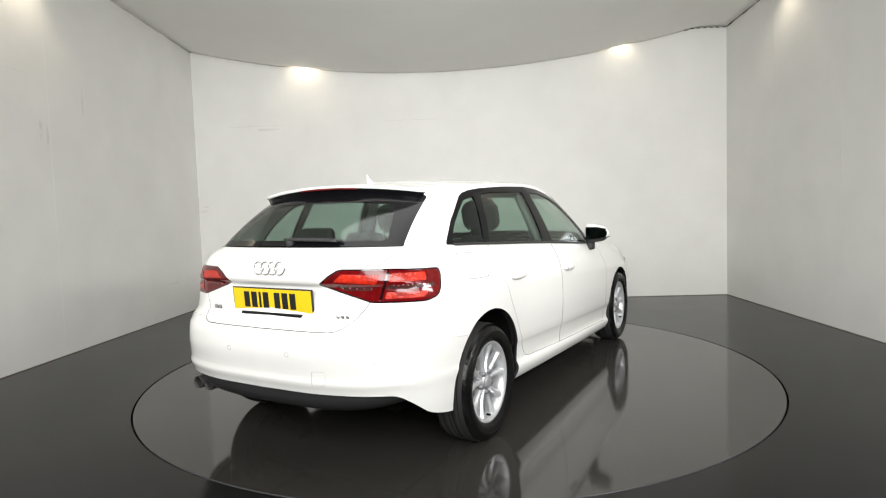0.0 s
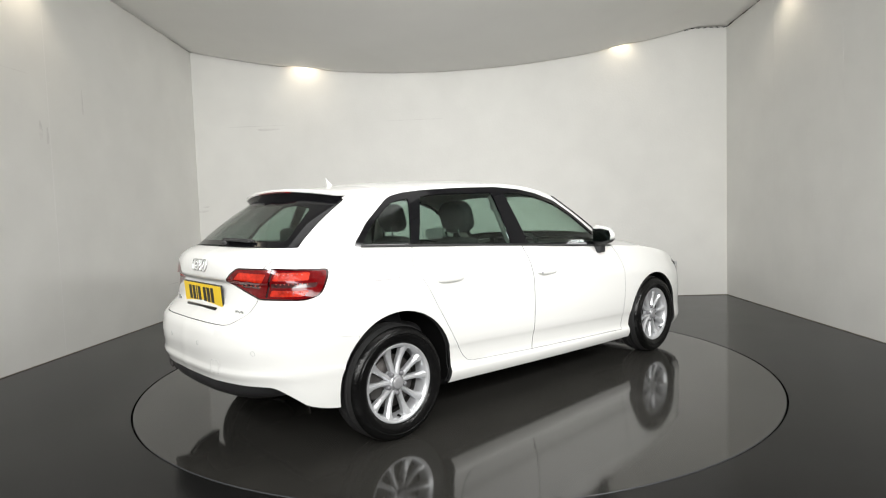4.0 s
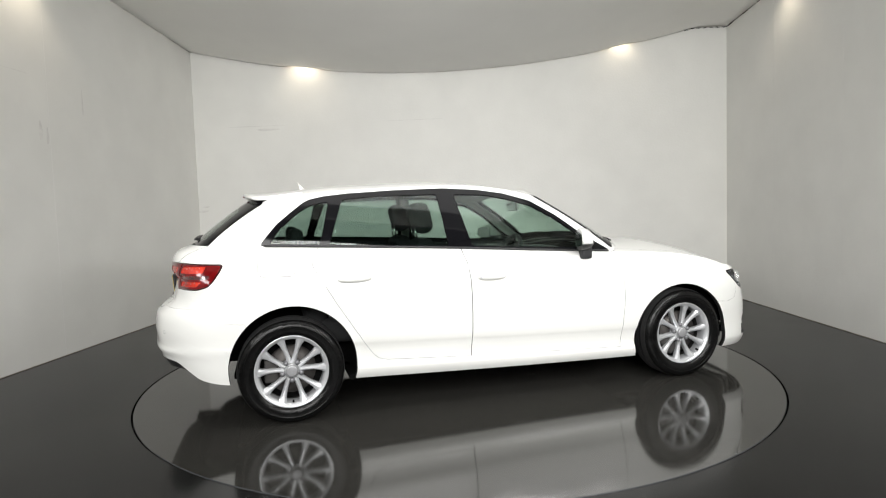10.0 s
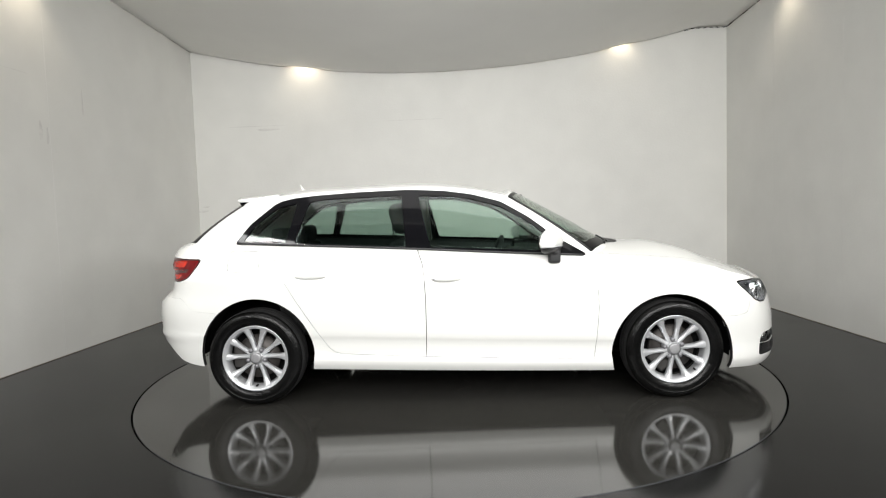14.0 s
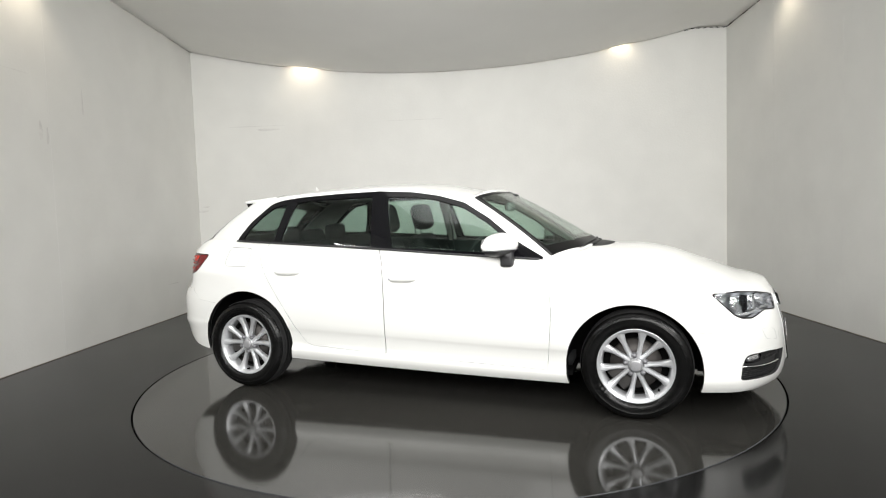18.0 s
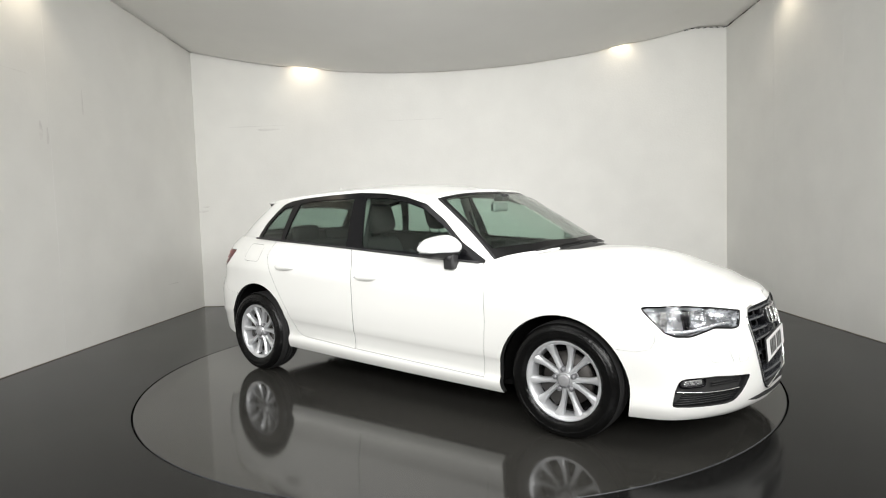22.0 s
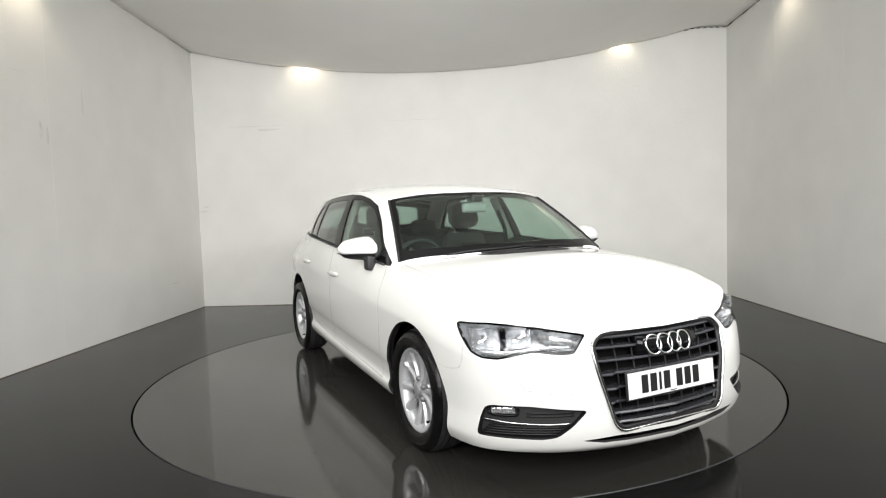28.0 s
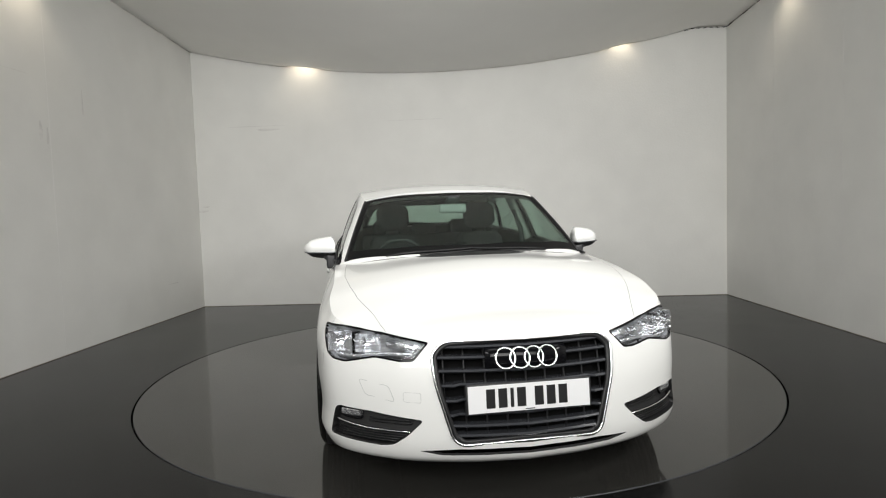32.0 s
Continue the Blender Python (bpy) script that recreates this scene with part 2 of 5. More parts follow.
def edge_gap_strip(name, a, b, n, r, inset):
    """A thin black strip, drawn for the shaded gap where the ceiling sheet meets a wall, sagging a little between its
    fixings.
    """
    rows = []
    for k in range(n):
        p = a + (b - a) * k / (n - 1)
        rows.append((p.x + inset[0], p.y + inset[1], ceiling_z(p.x, p.y - 0.22 * (0.5 - (p.x + 3.5) / 7.0)) - 0.002 + 0.003 * math.sin(k * 2.1)))
    bm = bmesh.new()
    for k in range(n - 1):
        w = r * (0.55 + 0.45 * math.sin(k * 1.7 + 0.6))
        p, q = Vector(rows[k]), Vector(rows[k + 1])
        vs = [bm.verts.new(v + Vector((0, 0, d))) for v, d in ((p, -w), (q, -w), (q, w), (p, w))]
        bm.faces.new(vs)
    bmesh.ops.solidify(bm, geom=bm.faces[:], thickness=0.002)
    tagged(link_mesh(name, bm, M_DARK), "narrow black strip for the shaded gap along the ceiling edge", "gap", kind="structure")


edge_gap_strip("trim_gap_shade_left", FL + (BL - FL) * 0.62, BL, 40, 0.0022, (0.004, 0))
edge_gap_strip("trim_gap_shade_right", FR + (BR - FR) * 0.62, BR, 40, 0.007, (-0.004, 0))
edge_gap_strip("trim_gap_shade_back", BR + (BL - BR) * 0.075, BR, 26, 0.006, (0, -0.004))
# added slab, never in view; stops bright reflections from above
bm = bmesh.new()
box(bm, (-4.4, -8.6, WALL_TOP), (3.9, 3.8, WALL_TOP + 0.1))
tagged(link_mesh("ceiling_slab", bm, M_UNSEEN_DARK), "unseen dark slab added above the hung ceiling to darken reflections", "ceiling", kind="structure")

# ---- car body surfaces ----
from mathutils.bvhtree import BVHTree


def table(pts):
    """A smooth function through a few (x, value) pairs."""
    xs, ys = [p[0] for p in pts], [p[1] for p in pts]
    n = len(xs)
    d = [(ys[i + 1] - ys[i]) / (xs[i + 1] - xs[i]) for i in range(n - 1)]
    m = [d[0]] + [0 if d[i - 1] * d[i] <= 0 else 2 * d[i - 1] * d[i] / (d[i - 1] + d[i]) for i in range(1, n - 1)] + [d[-1]]

    def f(x):
        if x <= xs[0]:
            return ys[0]
        if x >= xs[-1]:
            return ys[-1]
        i = next(k for k in range(n - 1) if x <= xs[k + 1])
        h = xs[i + 1] - xs[i]
        t = (x - xs[i]) / h
        return ((1 + 2 * t) * (1 - t) ** 2 * ys[i] + t * (1 - t) ** 2 * h * m[i]
                + t * t * (3 - 2 * t) * ys[i + 1] + t * t * (t - 1) * h * m[i + 1])
    return f


def spline(pts, n, closed=False):
    """n points, evenly spaced, on a smooth curve through pts (tuples of any length)."""
    p = np.array(pts, float)
    if closed:
        p = np.vstack([p[-2:], p, p[:3]])
    k = np.r_[0, np.cumsum(np.sqrt(np.linalg.norm(np.diff(p, axis=0), axis=1)))]
    tan = np.gradient(p, k, axis=0)
    out = []
    lo, hi = (2, len(p) - 3) if closed else (0, len(p) - 1)
    for i in range(lo, hi):
        h = k[i + 1] - k[i]
        for t in np.linspace(0, 1, 24, endpoint=False):
            out.append((1 + 2 * t) * (1 - t) ** 2 * p[i] + t * (1 - t) ** 2 * h * tan[i]
                       + t * t * (3 - 2 * t) * p[i + 1] + t * t * (t - 1) * h * tan[i + 1])
    out.append(p[hi])
    out = np.array(out)
    s = np.r_[0, np.cumsum(np.linalg.norm(np.diff(out, axis=0), axis=1))]
    w = np.linspace(0, s[-1], n + 1 if closed else n)
    res = np.stack([np.interp(w, s, out[:, c]) for c in range(out.shape[1])], 1)
    return [tuple(float(c) for c in q) for q in (res[:-1] if closed else res)]


# half outline of the body in plan at its widest, from the middle of the tail to the middle of the nose
PLAN = [(-2.126, 0), (-2.104, -0.370), (-2.016, -0.622), (-1.835, -0.788), (-1.3, -0.853), (-0.9, -0.856), (-0.2, -0.870), (0.5, -0.880), (1.3, -0.890),
        (1.66, -0.872), (1.885, -0.800), (2.074, -0.562), (2.172, -0.264), (2.203, 0)]
z_low = table([(-2.12, 0.40), (-1.98, 0.396), (-1.90, 0.346), (-1.82, 0.290), (-1.66, 0.256), (-0.94, 0.225), (0.92, 0.181), (1.66, 0.176), (1.9, 0.176), (2.18, 0.160)])
z_top = table([(-2.12, 1.05), (-1.75, 1.048), (-1.45, 1.036), (-1.04, 1.016), (-0.32, 0.976), (0.27, 0.935), (0.85, 0.898), (1.3, 0.862),
               (1.55, 0.816), (1.72, 0.766), (1.9, 0.726), (2.05, 0.700), (2.22, 0.696)])
side_in = table([(0, 0.040), (0.05, 0.020), (0.09, 0.016), (0.13, 0.030), (0.25, 0.020), (0.285, 0.010), (0.5, 0.0), (0.8, 0.0), (1, 0.015)])
side_top = table([(-1.7, 0.140), (-1.45, 0.130), (-1.05, 0.083), (-0.28, 0.050), (0.4, 0.052), (0.76, 0.070), (1.3, 0.080), (1.75, 0.045)])
nose_in = table([(0.160, 0.06), (0.185, 0.022), (0.22, 0.008), (0.28, 0.0), (0.45, 0.012), (0.60, 0.045), (0.66, 0.07), (0.72, 0.12)])
tail_in = table([(0.28, 0.06), (0.38, 0.026), (0.425, 0.012), (0.45, 0.0), (0.475, 0.006), (0.56, 0.0), (0.66, 0.014), (0.69, 0.04), (0.72, 0.100), (0.80, 0.128), (0.868, 0.138),
                 (0.888, 0.118), (0.905, 0.110), (0.95, 0.114), (1.0, 0.132), (1.03, 0.175), (1.05, 0.235)])
rear_side = table([(0.25, 0.030), (0.33, 0.018), (0.42, 0.010), (0.45, 0.002), (0.48, 0.006), (0.60, 0.002), (0.72, 0.014), (0.95, 0.016), (1.05, 0.03)])
fore_side = table([(0.17, 0.030), (0.20, 0.012), (0.24, 0.0), (0.34, 0.008), (0.48, 0.0), (0.66, 0.0), (0.74, 0.010)])

NU = 170
LEVELS = [0, 0.02, 0.045, 0.07, 0.09, 0.11, 0.13, 0.17, 0.21, 0.25, 0.2675, 0.285, 0.34, 0.40, 0.46, 0.52, 0.58, 0.64, 0.685, 0.705, 0.72, 0.735, 0.75, 0.765, 0.78, 0.82, 0.86, 0.90, 0.935, 0.97, 1.0]


def half_outline():
    p = spline(PLAN, NU)
    q = []
    for i, (x, y) in enumerate(p):
        a, b = p[max(i - 1, 0)], p[min(i + 1, NU - 1)]
        t = Vector((b[0] - a[0], b[1] - a[1])).normalized()
        if i in (0, NU - 1):
            t = Vector((0, -1 if i == 0 else 1))
        q.append((x, y, t.y, -t.x))
    return q


OUTLINE = half_outline()


def body_point(i, t, inward=0.0):
    x, y, nx, ny = OUTLINE[i]
    z = z_low(x) + (z_top(x) - z_low(x)) * t
    k = max(0.0, (t - 0.70) / 0.30)
    side = side_in(t)
    if x < -1.40:
        side += (rear_side(z) - side) * min(1.0, (-1.40 - x) / 0.22)
    if x > 1.40:
        side += (fore_side(z) - side) * min(1.0, (x - 1.40) / 0.22)
    side += side_top(x) * k ** 1.4
    end = nose_in(z) if nx > 0 else tail_in(z)
    d = side * ny * ny + end * nx * nx + inward
    return Vector((x - nx * d, 0.0 if i in (0, NU - 1) else y - ny * d, z))


def ring_loft(point, n, levels, inward=0.0):
    """Both sides of a body ring: point(i, t) gives its half, from the tail to the nose."""
    bm = bmesh.new()
    grid = []
    for t in levels:
        right = [point(i, t) for i in range(n)]
        row = [bm.verts.new(p) for p in right]
        row += [bm.verts.new((p.x, -p.y, p.z)) for p in right[n - 2:0:-1]]
        grid.append(row)
    m = len(grid[0])
    for a, b in zip(grid, grid[1:]):
        for i in range(m):
            j = (i + 1) % m
            bm.faces.new((a[i], a[j], b[j], b[i]))
    return bm, grid


def cut(bm, poly, u, v, side, near=0.05):
    """Cuts the polygon, given along the axes u and v, into the faces that side(centre) names; returns the faces inside."""
    u, v = Vector(u), Vector(v)
    n = u.cross(v)
    us, vs = [p[0] for p in poly], [p[1] for p in poly]
    box2 = (min(us) - near, max(us) + near, min(vs) - near, max(vs) + near)

    def close(f):
        c = f.calc_center_median()
        r = max((w.co - c).length for w in f.verts)
        return side(c) and box2[0] - r < c.dot(u) < box2[1] + r and box2[2] - r < c.dot(v) < box2[3] + r

    for k in range(len(poly)):
        p, q = poly[k], poly[(k + 1) % len(poly)]
        a, b = u * p[0] + v * p[1], u * q[0] + v * q[1]
        if (b - a).length < 1e-5:
            continue
        mid, reach = (a + b) / 2, (b - a).length / 2 + 0.045
        faces = []
        for f in bm.faces:
            c = f.calc_center_median()
            if side(c):
                d = c - mid
                if max(abs(d.dot(u)), abs(d.dot(v))) < reach + max((w.co - c).length for w in f.verts):
                    faces.append(f)
        geom = faces + list({e for f in faces for e in f.edges}) + list({w for f in faces for w in f.verts})
        bmesh.ops.bisect_plane(bm, geom=geom, plane_co=a, plane_no=(b - a).cross(n).normalized(), dist=1e-5)

    def inside(c):
        x, y, odd = c.dot(u), c.dot(v), False
        for k in range(len(poly)):
            (x0, y0), (x1, y1) = poly[k], poly[(k + 1) % len(poly)]
            if (y0 > y) != (y1 > y) and x < (x1 - x0) * (y - y0) / (y1 - y0) + x0:
                odd = not odd
        return odd
    return [f for f in bm.faces if close(f) and inside(f.calc_center_median())]


def take(bm, faces):
    """Moves faces out of bm into a bmesh of their own."""
    out, made = bmesh.new(), {}
    for f in faces:
        vs = []
        for w in f.verts:
            if w not in made:
                made[w] = out.verts.new(w.co)
            vs.append(made[w])
        out.faces.new(vs)
    bmesh.ops.delete(bm, geom=list(faces), context="FACES")
    return out


def lip(bm, deep=0.014):
    """Folds a panel's rim inwards."""
    bmesh.ops.remove_doubles(bm, verts=bm.verts[:], dist=1e-4)
    bm.normal_update()
    edges = [e for e in bm.edges if len(e.link_faces) == 1]
    made = {}
    for e in edges:
        e.smooth = False
        for w in e.verts:
            if w not in made:
                made[w] = bm.verts.new(w.co - w.normal * deep)
    for e in edges:
        l = e.link_loops[0]
        a, b = l.vert, l.link_loop_next.vert
        try:
            # slot 1 colours a body panel's rim with the joint's shade
            bm.faces.new((b, a, made[a], made[b])).material_index = 1
        except ValueError:
            pass
    return bm


def thick(bm, deep):
    """A closed sheet of that thickness from an open one."""
    bmesh.ops.remove_doubles(bm, verts=bm.verts[:], dist=1e-4)
    bm.normal_update()
    faces, made = bm.faces[:], {}
    for w in bm.verts[:]:
        if w.link_faces:
            made[w] = bm.verts.new(w.co - w.normal * deep)
    edges = [e for e in bm.edges if len(e.link_faces) == 1]
    for f in faces:
        bm.faces.new([made[w] for w in reversed(f.verts)])
    for e in edges:
        e.smooth = False
        l = next(k for k in e.link_loops)
        a, b = l.vert, l.link_loop_next.vert
        try:
            bm.faces.new((b, a, made[a], made[b]))
        except ValueError:
            pass
    return bm


def shifted(bm, deep):
    """The same sheet, moved inwards."""
    bm.normal_update()
    n = {w: w.normal.copy() for w in bm.verts}
    for w in bm.verts:
        w.co -= n[w] * deep
    return bm


def rounded(poly, r, n=5):
    """A polygon with rounded corners; r is one radius, or one a corner."""
    out, m = [], len(poly)
    for i in range(m):
        p, a, b = Vector(poly[i]), Vector(poly[i - 1]), Vector(poly[(i + 1) % m])
        k = r[i] if isinstance(r, (list, tuple)) else r
        k = min(k, (a - p).length * 0.48, (b - p).length * 0.48)
        if k < 1e-4:
            out.append(tuple(p))
            continue
        s, e = p + (a - p).normalized() * k, p + (b - p).normalized() * k
        for j in range(n + 1):
            t = j / n
            out.append(tuple((1 - t) ** 2 * s + 2 * t * (1 - t) * p + t * t * e))
    return out


def inset_poly(poly, d):
    """The outline drawn in by d all round."""
    n = len(poly)
    area = sum(poly[i][0] * poly[(i + 1) % n][1] - poly[(i + 1) % n][0] * poly[i][1] for i in range(n))
    sg = 1 if area > 0 else -1
    out = []
    for i in range(n):
        p, a, b = Vector(poly[i]), Vector(poly[i - 1]), Vector(poly[(i + 1) % n])
        e, f = (p - a), (b - p)
        if e.length < 1e-6 or f.length < 1e-6:
            continue
        e, f = e.normalized(), f.normalized()
        m = Vector((-e.y, e.x)) * sg + Vector((-f.y, f.x)) * sg
        k = max(m.length_squared / 2, 0.35)
        out.append(tuple(p + m * (d / k)))
    return out


def panel(bm, poly, u, v, side, gap=0.0028):
    """Cuts a panel out of bm, with an open joint of that width all round."""
    sub = take(bm, cut(bm, poly, u, v, side))
    out = take(sub, cut(sub, inset_poly(poly, gap), u, v, lambda c: True))
    sub.free()
    return out


def pane(bm, poly, u, v, side, width):
    """Cuts a sheet out of bm and parts it into its border and its middle."""
    sub = take(bm, cut(bm, poly, u, v, side))
    return sub, take(sub, cut(sub, inset_poly(poly, width), u, v, lambda c: True))


def squared(c):
    """Pushes a cosine outwards, so that a ring becomes a rounded oblong."""
    return math.copysign(abs(c) ** 0.5, c)


def circle_poly(cx, cz, r, n=40):
    return [(cx + r * math.cos(2 * math.pi * k / n), cz + r * math.sin(2 * math.pi * k / n)) for k in range(n)]


def tube(bm, pts, r, sides=8, closed=False, flat=1.0, up=None):
    """A round or flattened bar along points."""
    pts = [Vector(p) for p in pts]
    rings, n = [], len(pts)
    for i, p in enumerate(pts):
        a, b = pts[i - 1] if i or closed else p, pts[(i + 1) % n] if i < n - 1 or closed else p
        t = (b - a).normalized()
        w = Vector(up) if up else (Vector((0, 0, 1)) if abs(t.z) < 0.95 else Vector((1, 0, 0)))
        s = t.cross(w).normalized()
        w = s.cross(t)
        rings.append([bm.verts.new(p + (s * math.cos(2 * math.pi * k / sides) + w * flat * math.sin(2 * math.pi * k / sides)) * r) for k in range(sides)])
    for i in range(n if closed else n - 1):
        a, b = rings[i], rings[(i + 1) % n]
        for k in range(sides):
            bm.faces.new((a[k], a[(k + 1) % sides], b[(k + 1) % sides], b[k]))
    if not closed:
        bm.faces.new(rings[0][::-1])
        bm.faces.new(rings[-1])
    bmesh.ops.recalc_face_normals(bm, faces=bm.faces[:])
    return bm


def lathe(bm, profile, n=48, axis="y", at=(0, 0, 0)):
    """Turns a profile of (radius, along) about an axis."""
    rings = []
    for r, h in profile:
        ring = []
        for k in range(n):
            a = 2 * math.pi * k / n
            c, s = r * math.cos(a), r * math.sin(a)
            p = {"y": (c, h, s), "z": (c, s, h), "x": (h, c, s)}[axis]
            ring.append(bm.verts.new(Vector(p) + Vector(at)))
        rings.append(ring)
    for a, b in zip(rings, rings[1:]):
        for k in range(n):
            bm.faces.new((a[k], a[(k + 1) % n], b[(k + 1) % n], b[k]))
    bmesh.ops.remove_doubles(bm, verts=bm.verts[:], dist=1e-5)
    bmesh.ops.recalc_face_normals(bm, faces=bm.faces[:])
    return bm


# ---- the car ----
car = tagged(new("car"), "clean white five-door hatchback parked on the turntable", "car")
X, Y, Z = Vector((1, 0, 0)), Vector((0, 1, 0)), Vector((0, 0, 1))
SIDES = (-1, 1)     # right and left
ARCH = {"rear": (-1.302, 0.325, 0.366), "front": (1.304, 0.285, 0.370)}

lower, grid = ring_loft(body_point, NU, LEVELS)
top_ring = [body_point(i, 1.0) for i in range(NU)]

# bonnet and wing tops: rows across between the two ends of the ring
first = next(i for i in range(NU) if OUTLINE[i][0] > 0.80)
NB = 26
bonnet_bm = bmesh.new()
rows = []
for i in range(first, NU):
    p = top_ring[i]
    w = abs(p.y)
    back = max(0.0, 1 - (p.x - 0.80) / 0.75)
    row = []
    for j in range(NB + 1):
        y = -w + 2 * w * j / NB
        f = 1 - (y / w) ** 2 if w > 1e-6 else 0.0
        row.append(bonnet_bm.verts.new((p.x + 0.27 * back * back * f, y, p.z + (0.046 + 0.002 * back + 0.037 * math.exp(-((p.x - 1.50) / 0.36) ** 2)) * f * min(1, w / 0.7) + 0.012 * f)))
    rows.append(row)
for a, b in zip(rows, rows[1:]):
    for j in range(NB):
        bonnet_bm.faces.new((a[j], b[j], b[j + 1], a[j + 1]))
bmesh.ops.recalc_face_normals(bonnet_bm, faces=bonnet_bm.faces[:])
if sum(f.normal.z for f in bonnet_bm.faces) < 0:
    bmesh.ops.reverse_faces(bonnet_bm, faces=bonnet_bm.faces[:])

# greenhouse: control points (foot and head of each line), from the middle of the rear glass to the middle of the windscreen
GREEN = [((-1.875, 0, 1.058), (-1.465, 0, 1.362)), ((-1.857, -0.33, 1.055), (-1.452, -0.30, 1.355)), ((-1.795, -0.58, 1.045), (-1.42, -0.52, 1.312)),
         ((-1.70, -0.638, 1.038), (-1.36, -0.570, 1.316)), ((-1.45, -0.682, 1.030), (-1.20, -0.590, 1.337)), ((-1.05, -0.740, 1.012), (-0.98, -0.606, 1.355)),
         ((-0.28, -0.792, 0.970), (-0.32, -0.621, 1.372)), ((0.40, -0.803, 0.918), (0.02, -0.617, 1.352)), ((0.76, -0.790, 0.892), (0.225, -0.610, 1.316)),
         ((0.875, -0.735, 0.905), (0.312, -0.588, 1.300)), ((1.015, -0.445, 0.943), (0.362, -0.355, 1.336)), ((1.074, 0, 0.957), (0.385, 0, 1.352))]
NG = 150
_g = spline([(*a, *b) for a, b in GREEN], NG)
GLEV = [k / 22 for k in range(23)]


def green_point(i, t):
    a, b = Vector(_g[i][:3]), Vector(_g[i][3:])
    p, q = Vector(_g[max(i - 1, 0)][:3]), Vector(_g[min(i + 1, NG - 1)][:3])
    d = (q - p).normalized()
    out = Vector((d.y, -d.x, 0))
    r = a.lerp(b, t) + out * 0.011 * 4 * t * (1 - t) + Z * 0.008 * 4 * t * (1 - t)
    if i in (0, NG - 1):
        r.y = 0
    return r


green, _ = ring_loft(green_point, NG, GLEV)
roof_bm = bmesh.new()
rows = []
for i in range(NG):
    p = green_point(i, 1.0)
    w = abs(p.y)
    row = []
    for j in range(NB + 1):
        y = -w + 2 * w * j / NB
        f = 1 - abs(y / w) ** 2.2 if w > 1e-6 else 0.0
        row.append(roof_bm.verts.new((p.x, y, p.z + (0.052 - 0.022 * max(0, p.x + 0.4)) * f * min(1, w / 0.55) ** 2)))
    rows.append(row)
for a, b in zip(rows, rows[1:]):
    for j in range(NB):
        roof_bm.faces.new((a[j], b[j], b[j + 1], a[j + 1]))
if sum(f.normal.z for f in roof_bm.faces) < 0:
    bmesh.ops.reverse_faces(roof_bm, faces=roof_bm.faces[:])
for b in (lower, green, bonnet_bm, roof_bm):
    b.normal_update()

# surfaces kept for setting small parts on them
low_tree = BVHTree.FromBMesh(lower)
green_tree = BVHTree.FromBMesh(green)
roof_tree = BVHTree.FromBMesh(roof_bm)


def on_side(x, z, s, tree=None):
    p, n, *_ = (tree or low_tree).ray_cast(Vector((x, s * 3, z)), Vector((0, -s, 0)))
    return (p, n if n.y * s > 0 else -n) if p else (Vector((x, s * 0.8, z)), Vector((0, s, 0)))


def on_front(y, z):
    p, n, *_ = low_tree.ray_cast(Vector((4, y, z)), Vector((-1, 0, 0)))
    return p, n if n.x > 0 else -n


def on_rear(y, z, tree=None):
    p, n, *_ = (tree or low_tree).ray_cast(Vector((-4, y, z)), Vector((1, 0, 0)))
    return p, n if n.x < 0 else -n


def on_top(x, y, tree):
    p, n, *_ = tree.ray_cast(Vector((x, y, 4)), Vector((0, 0, -1)))
    return p, n if n.z > 0 else -n


def rim_walls(bm, deep):
    """Only the folded-in walls along the edge of a sheet."""
    bmesh.ops.remove_doubles(bm, verts=bm.verts[:], dist=2e-4)
    skin = bm.faces[:]
    lip(bm, deep)
    bmesh.ops.delete(bm, geom=skin, context="FACES")
    return bm


M_RED = mat("red_lens", (0.12, 0.002, 0.003), 0.12, vary=0.35, scale=50, coat=0.45, spec=0.3)
M_RED_HOT = mat("bright_red_lens", (0.50, 0.022, 0.008), 0.16, vary=0.55, scale=45, coat=0.4, spec=0.3, bump=0.4, bump_scale=110)
M_RED_DARK = mat("dark_red_lens", (0.022, 0.002, 0.003), 0.08, coat=0.6)
M_SMOKE = mat("smoked_lens", (0.060, 0.022, 0.022), 0.15, coat=0.8, vary=0.4, scale=60)
M_LED = mat("red_led_dome", (0.50, 0.10, 0.08), 0.1, metal=0.3, coat=1.0)
M_REFLECT = mat("lamp_reflector", (0.86, 0.87, 0.89), 0.12, metal=0.85, bump=0.8, bump_scale=38)
M_LAMPGREY = mat("lamp_housing_grey", (0.62, 0.63, 0.65), 0.22, metal=0.35, vary=0.15, scale=25, bump=0.2, bump_scale=30)
M_PALE = mat("pale_grey_plastic", (0.36, 0.37, 0.36), 0.5, vary=0.05, scale=20)
M_YELLOW = mat("yellow_plate", (0.80, 0.55, 0.01), 0.35, vary=0.02)
M_WHITE = mat("white_plate", (0.80, 0.80, 0.80), 0.35, vary=0.02)
M_INK = mat("black_plate_ink", (0.012, 0.012, 0.012), 0.4)
M_CLOTH = mat("dark_seat_cloth", (0.020, 0.020, 0.021), 0.9, vary=0.2, scale=30, bump=0.3, bump_scale=400)
M_CABIN = mat("dark_cabin_plastic", (0.022, 0.023, 0.024), 0.6, vary=0.15, scale=20)
M_LINING = mat("pale_cabin_lining", (0.42, 0.43, 0.40), 0.9, vary=0.05, scale=20)
# painted shade: dark colour on panel rims that would be white
M_SEAM_SHADE = mat("shut_line_shade", (0.02, 0.02, 0.02), 0.7)
M_LAMPBACK = mat("lamp_back_grey", (0.30, 0.305, 0.31), 0.16, metal=0.5, vary=0.3, scale=30, bump=0.5, bump_scale=35)
PAINTED = [M_PAINT, M_SEAM_SHADE]
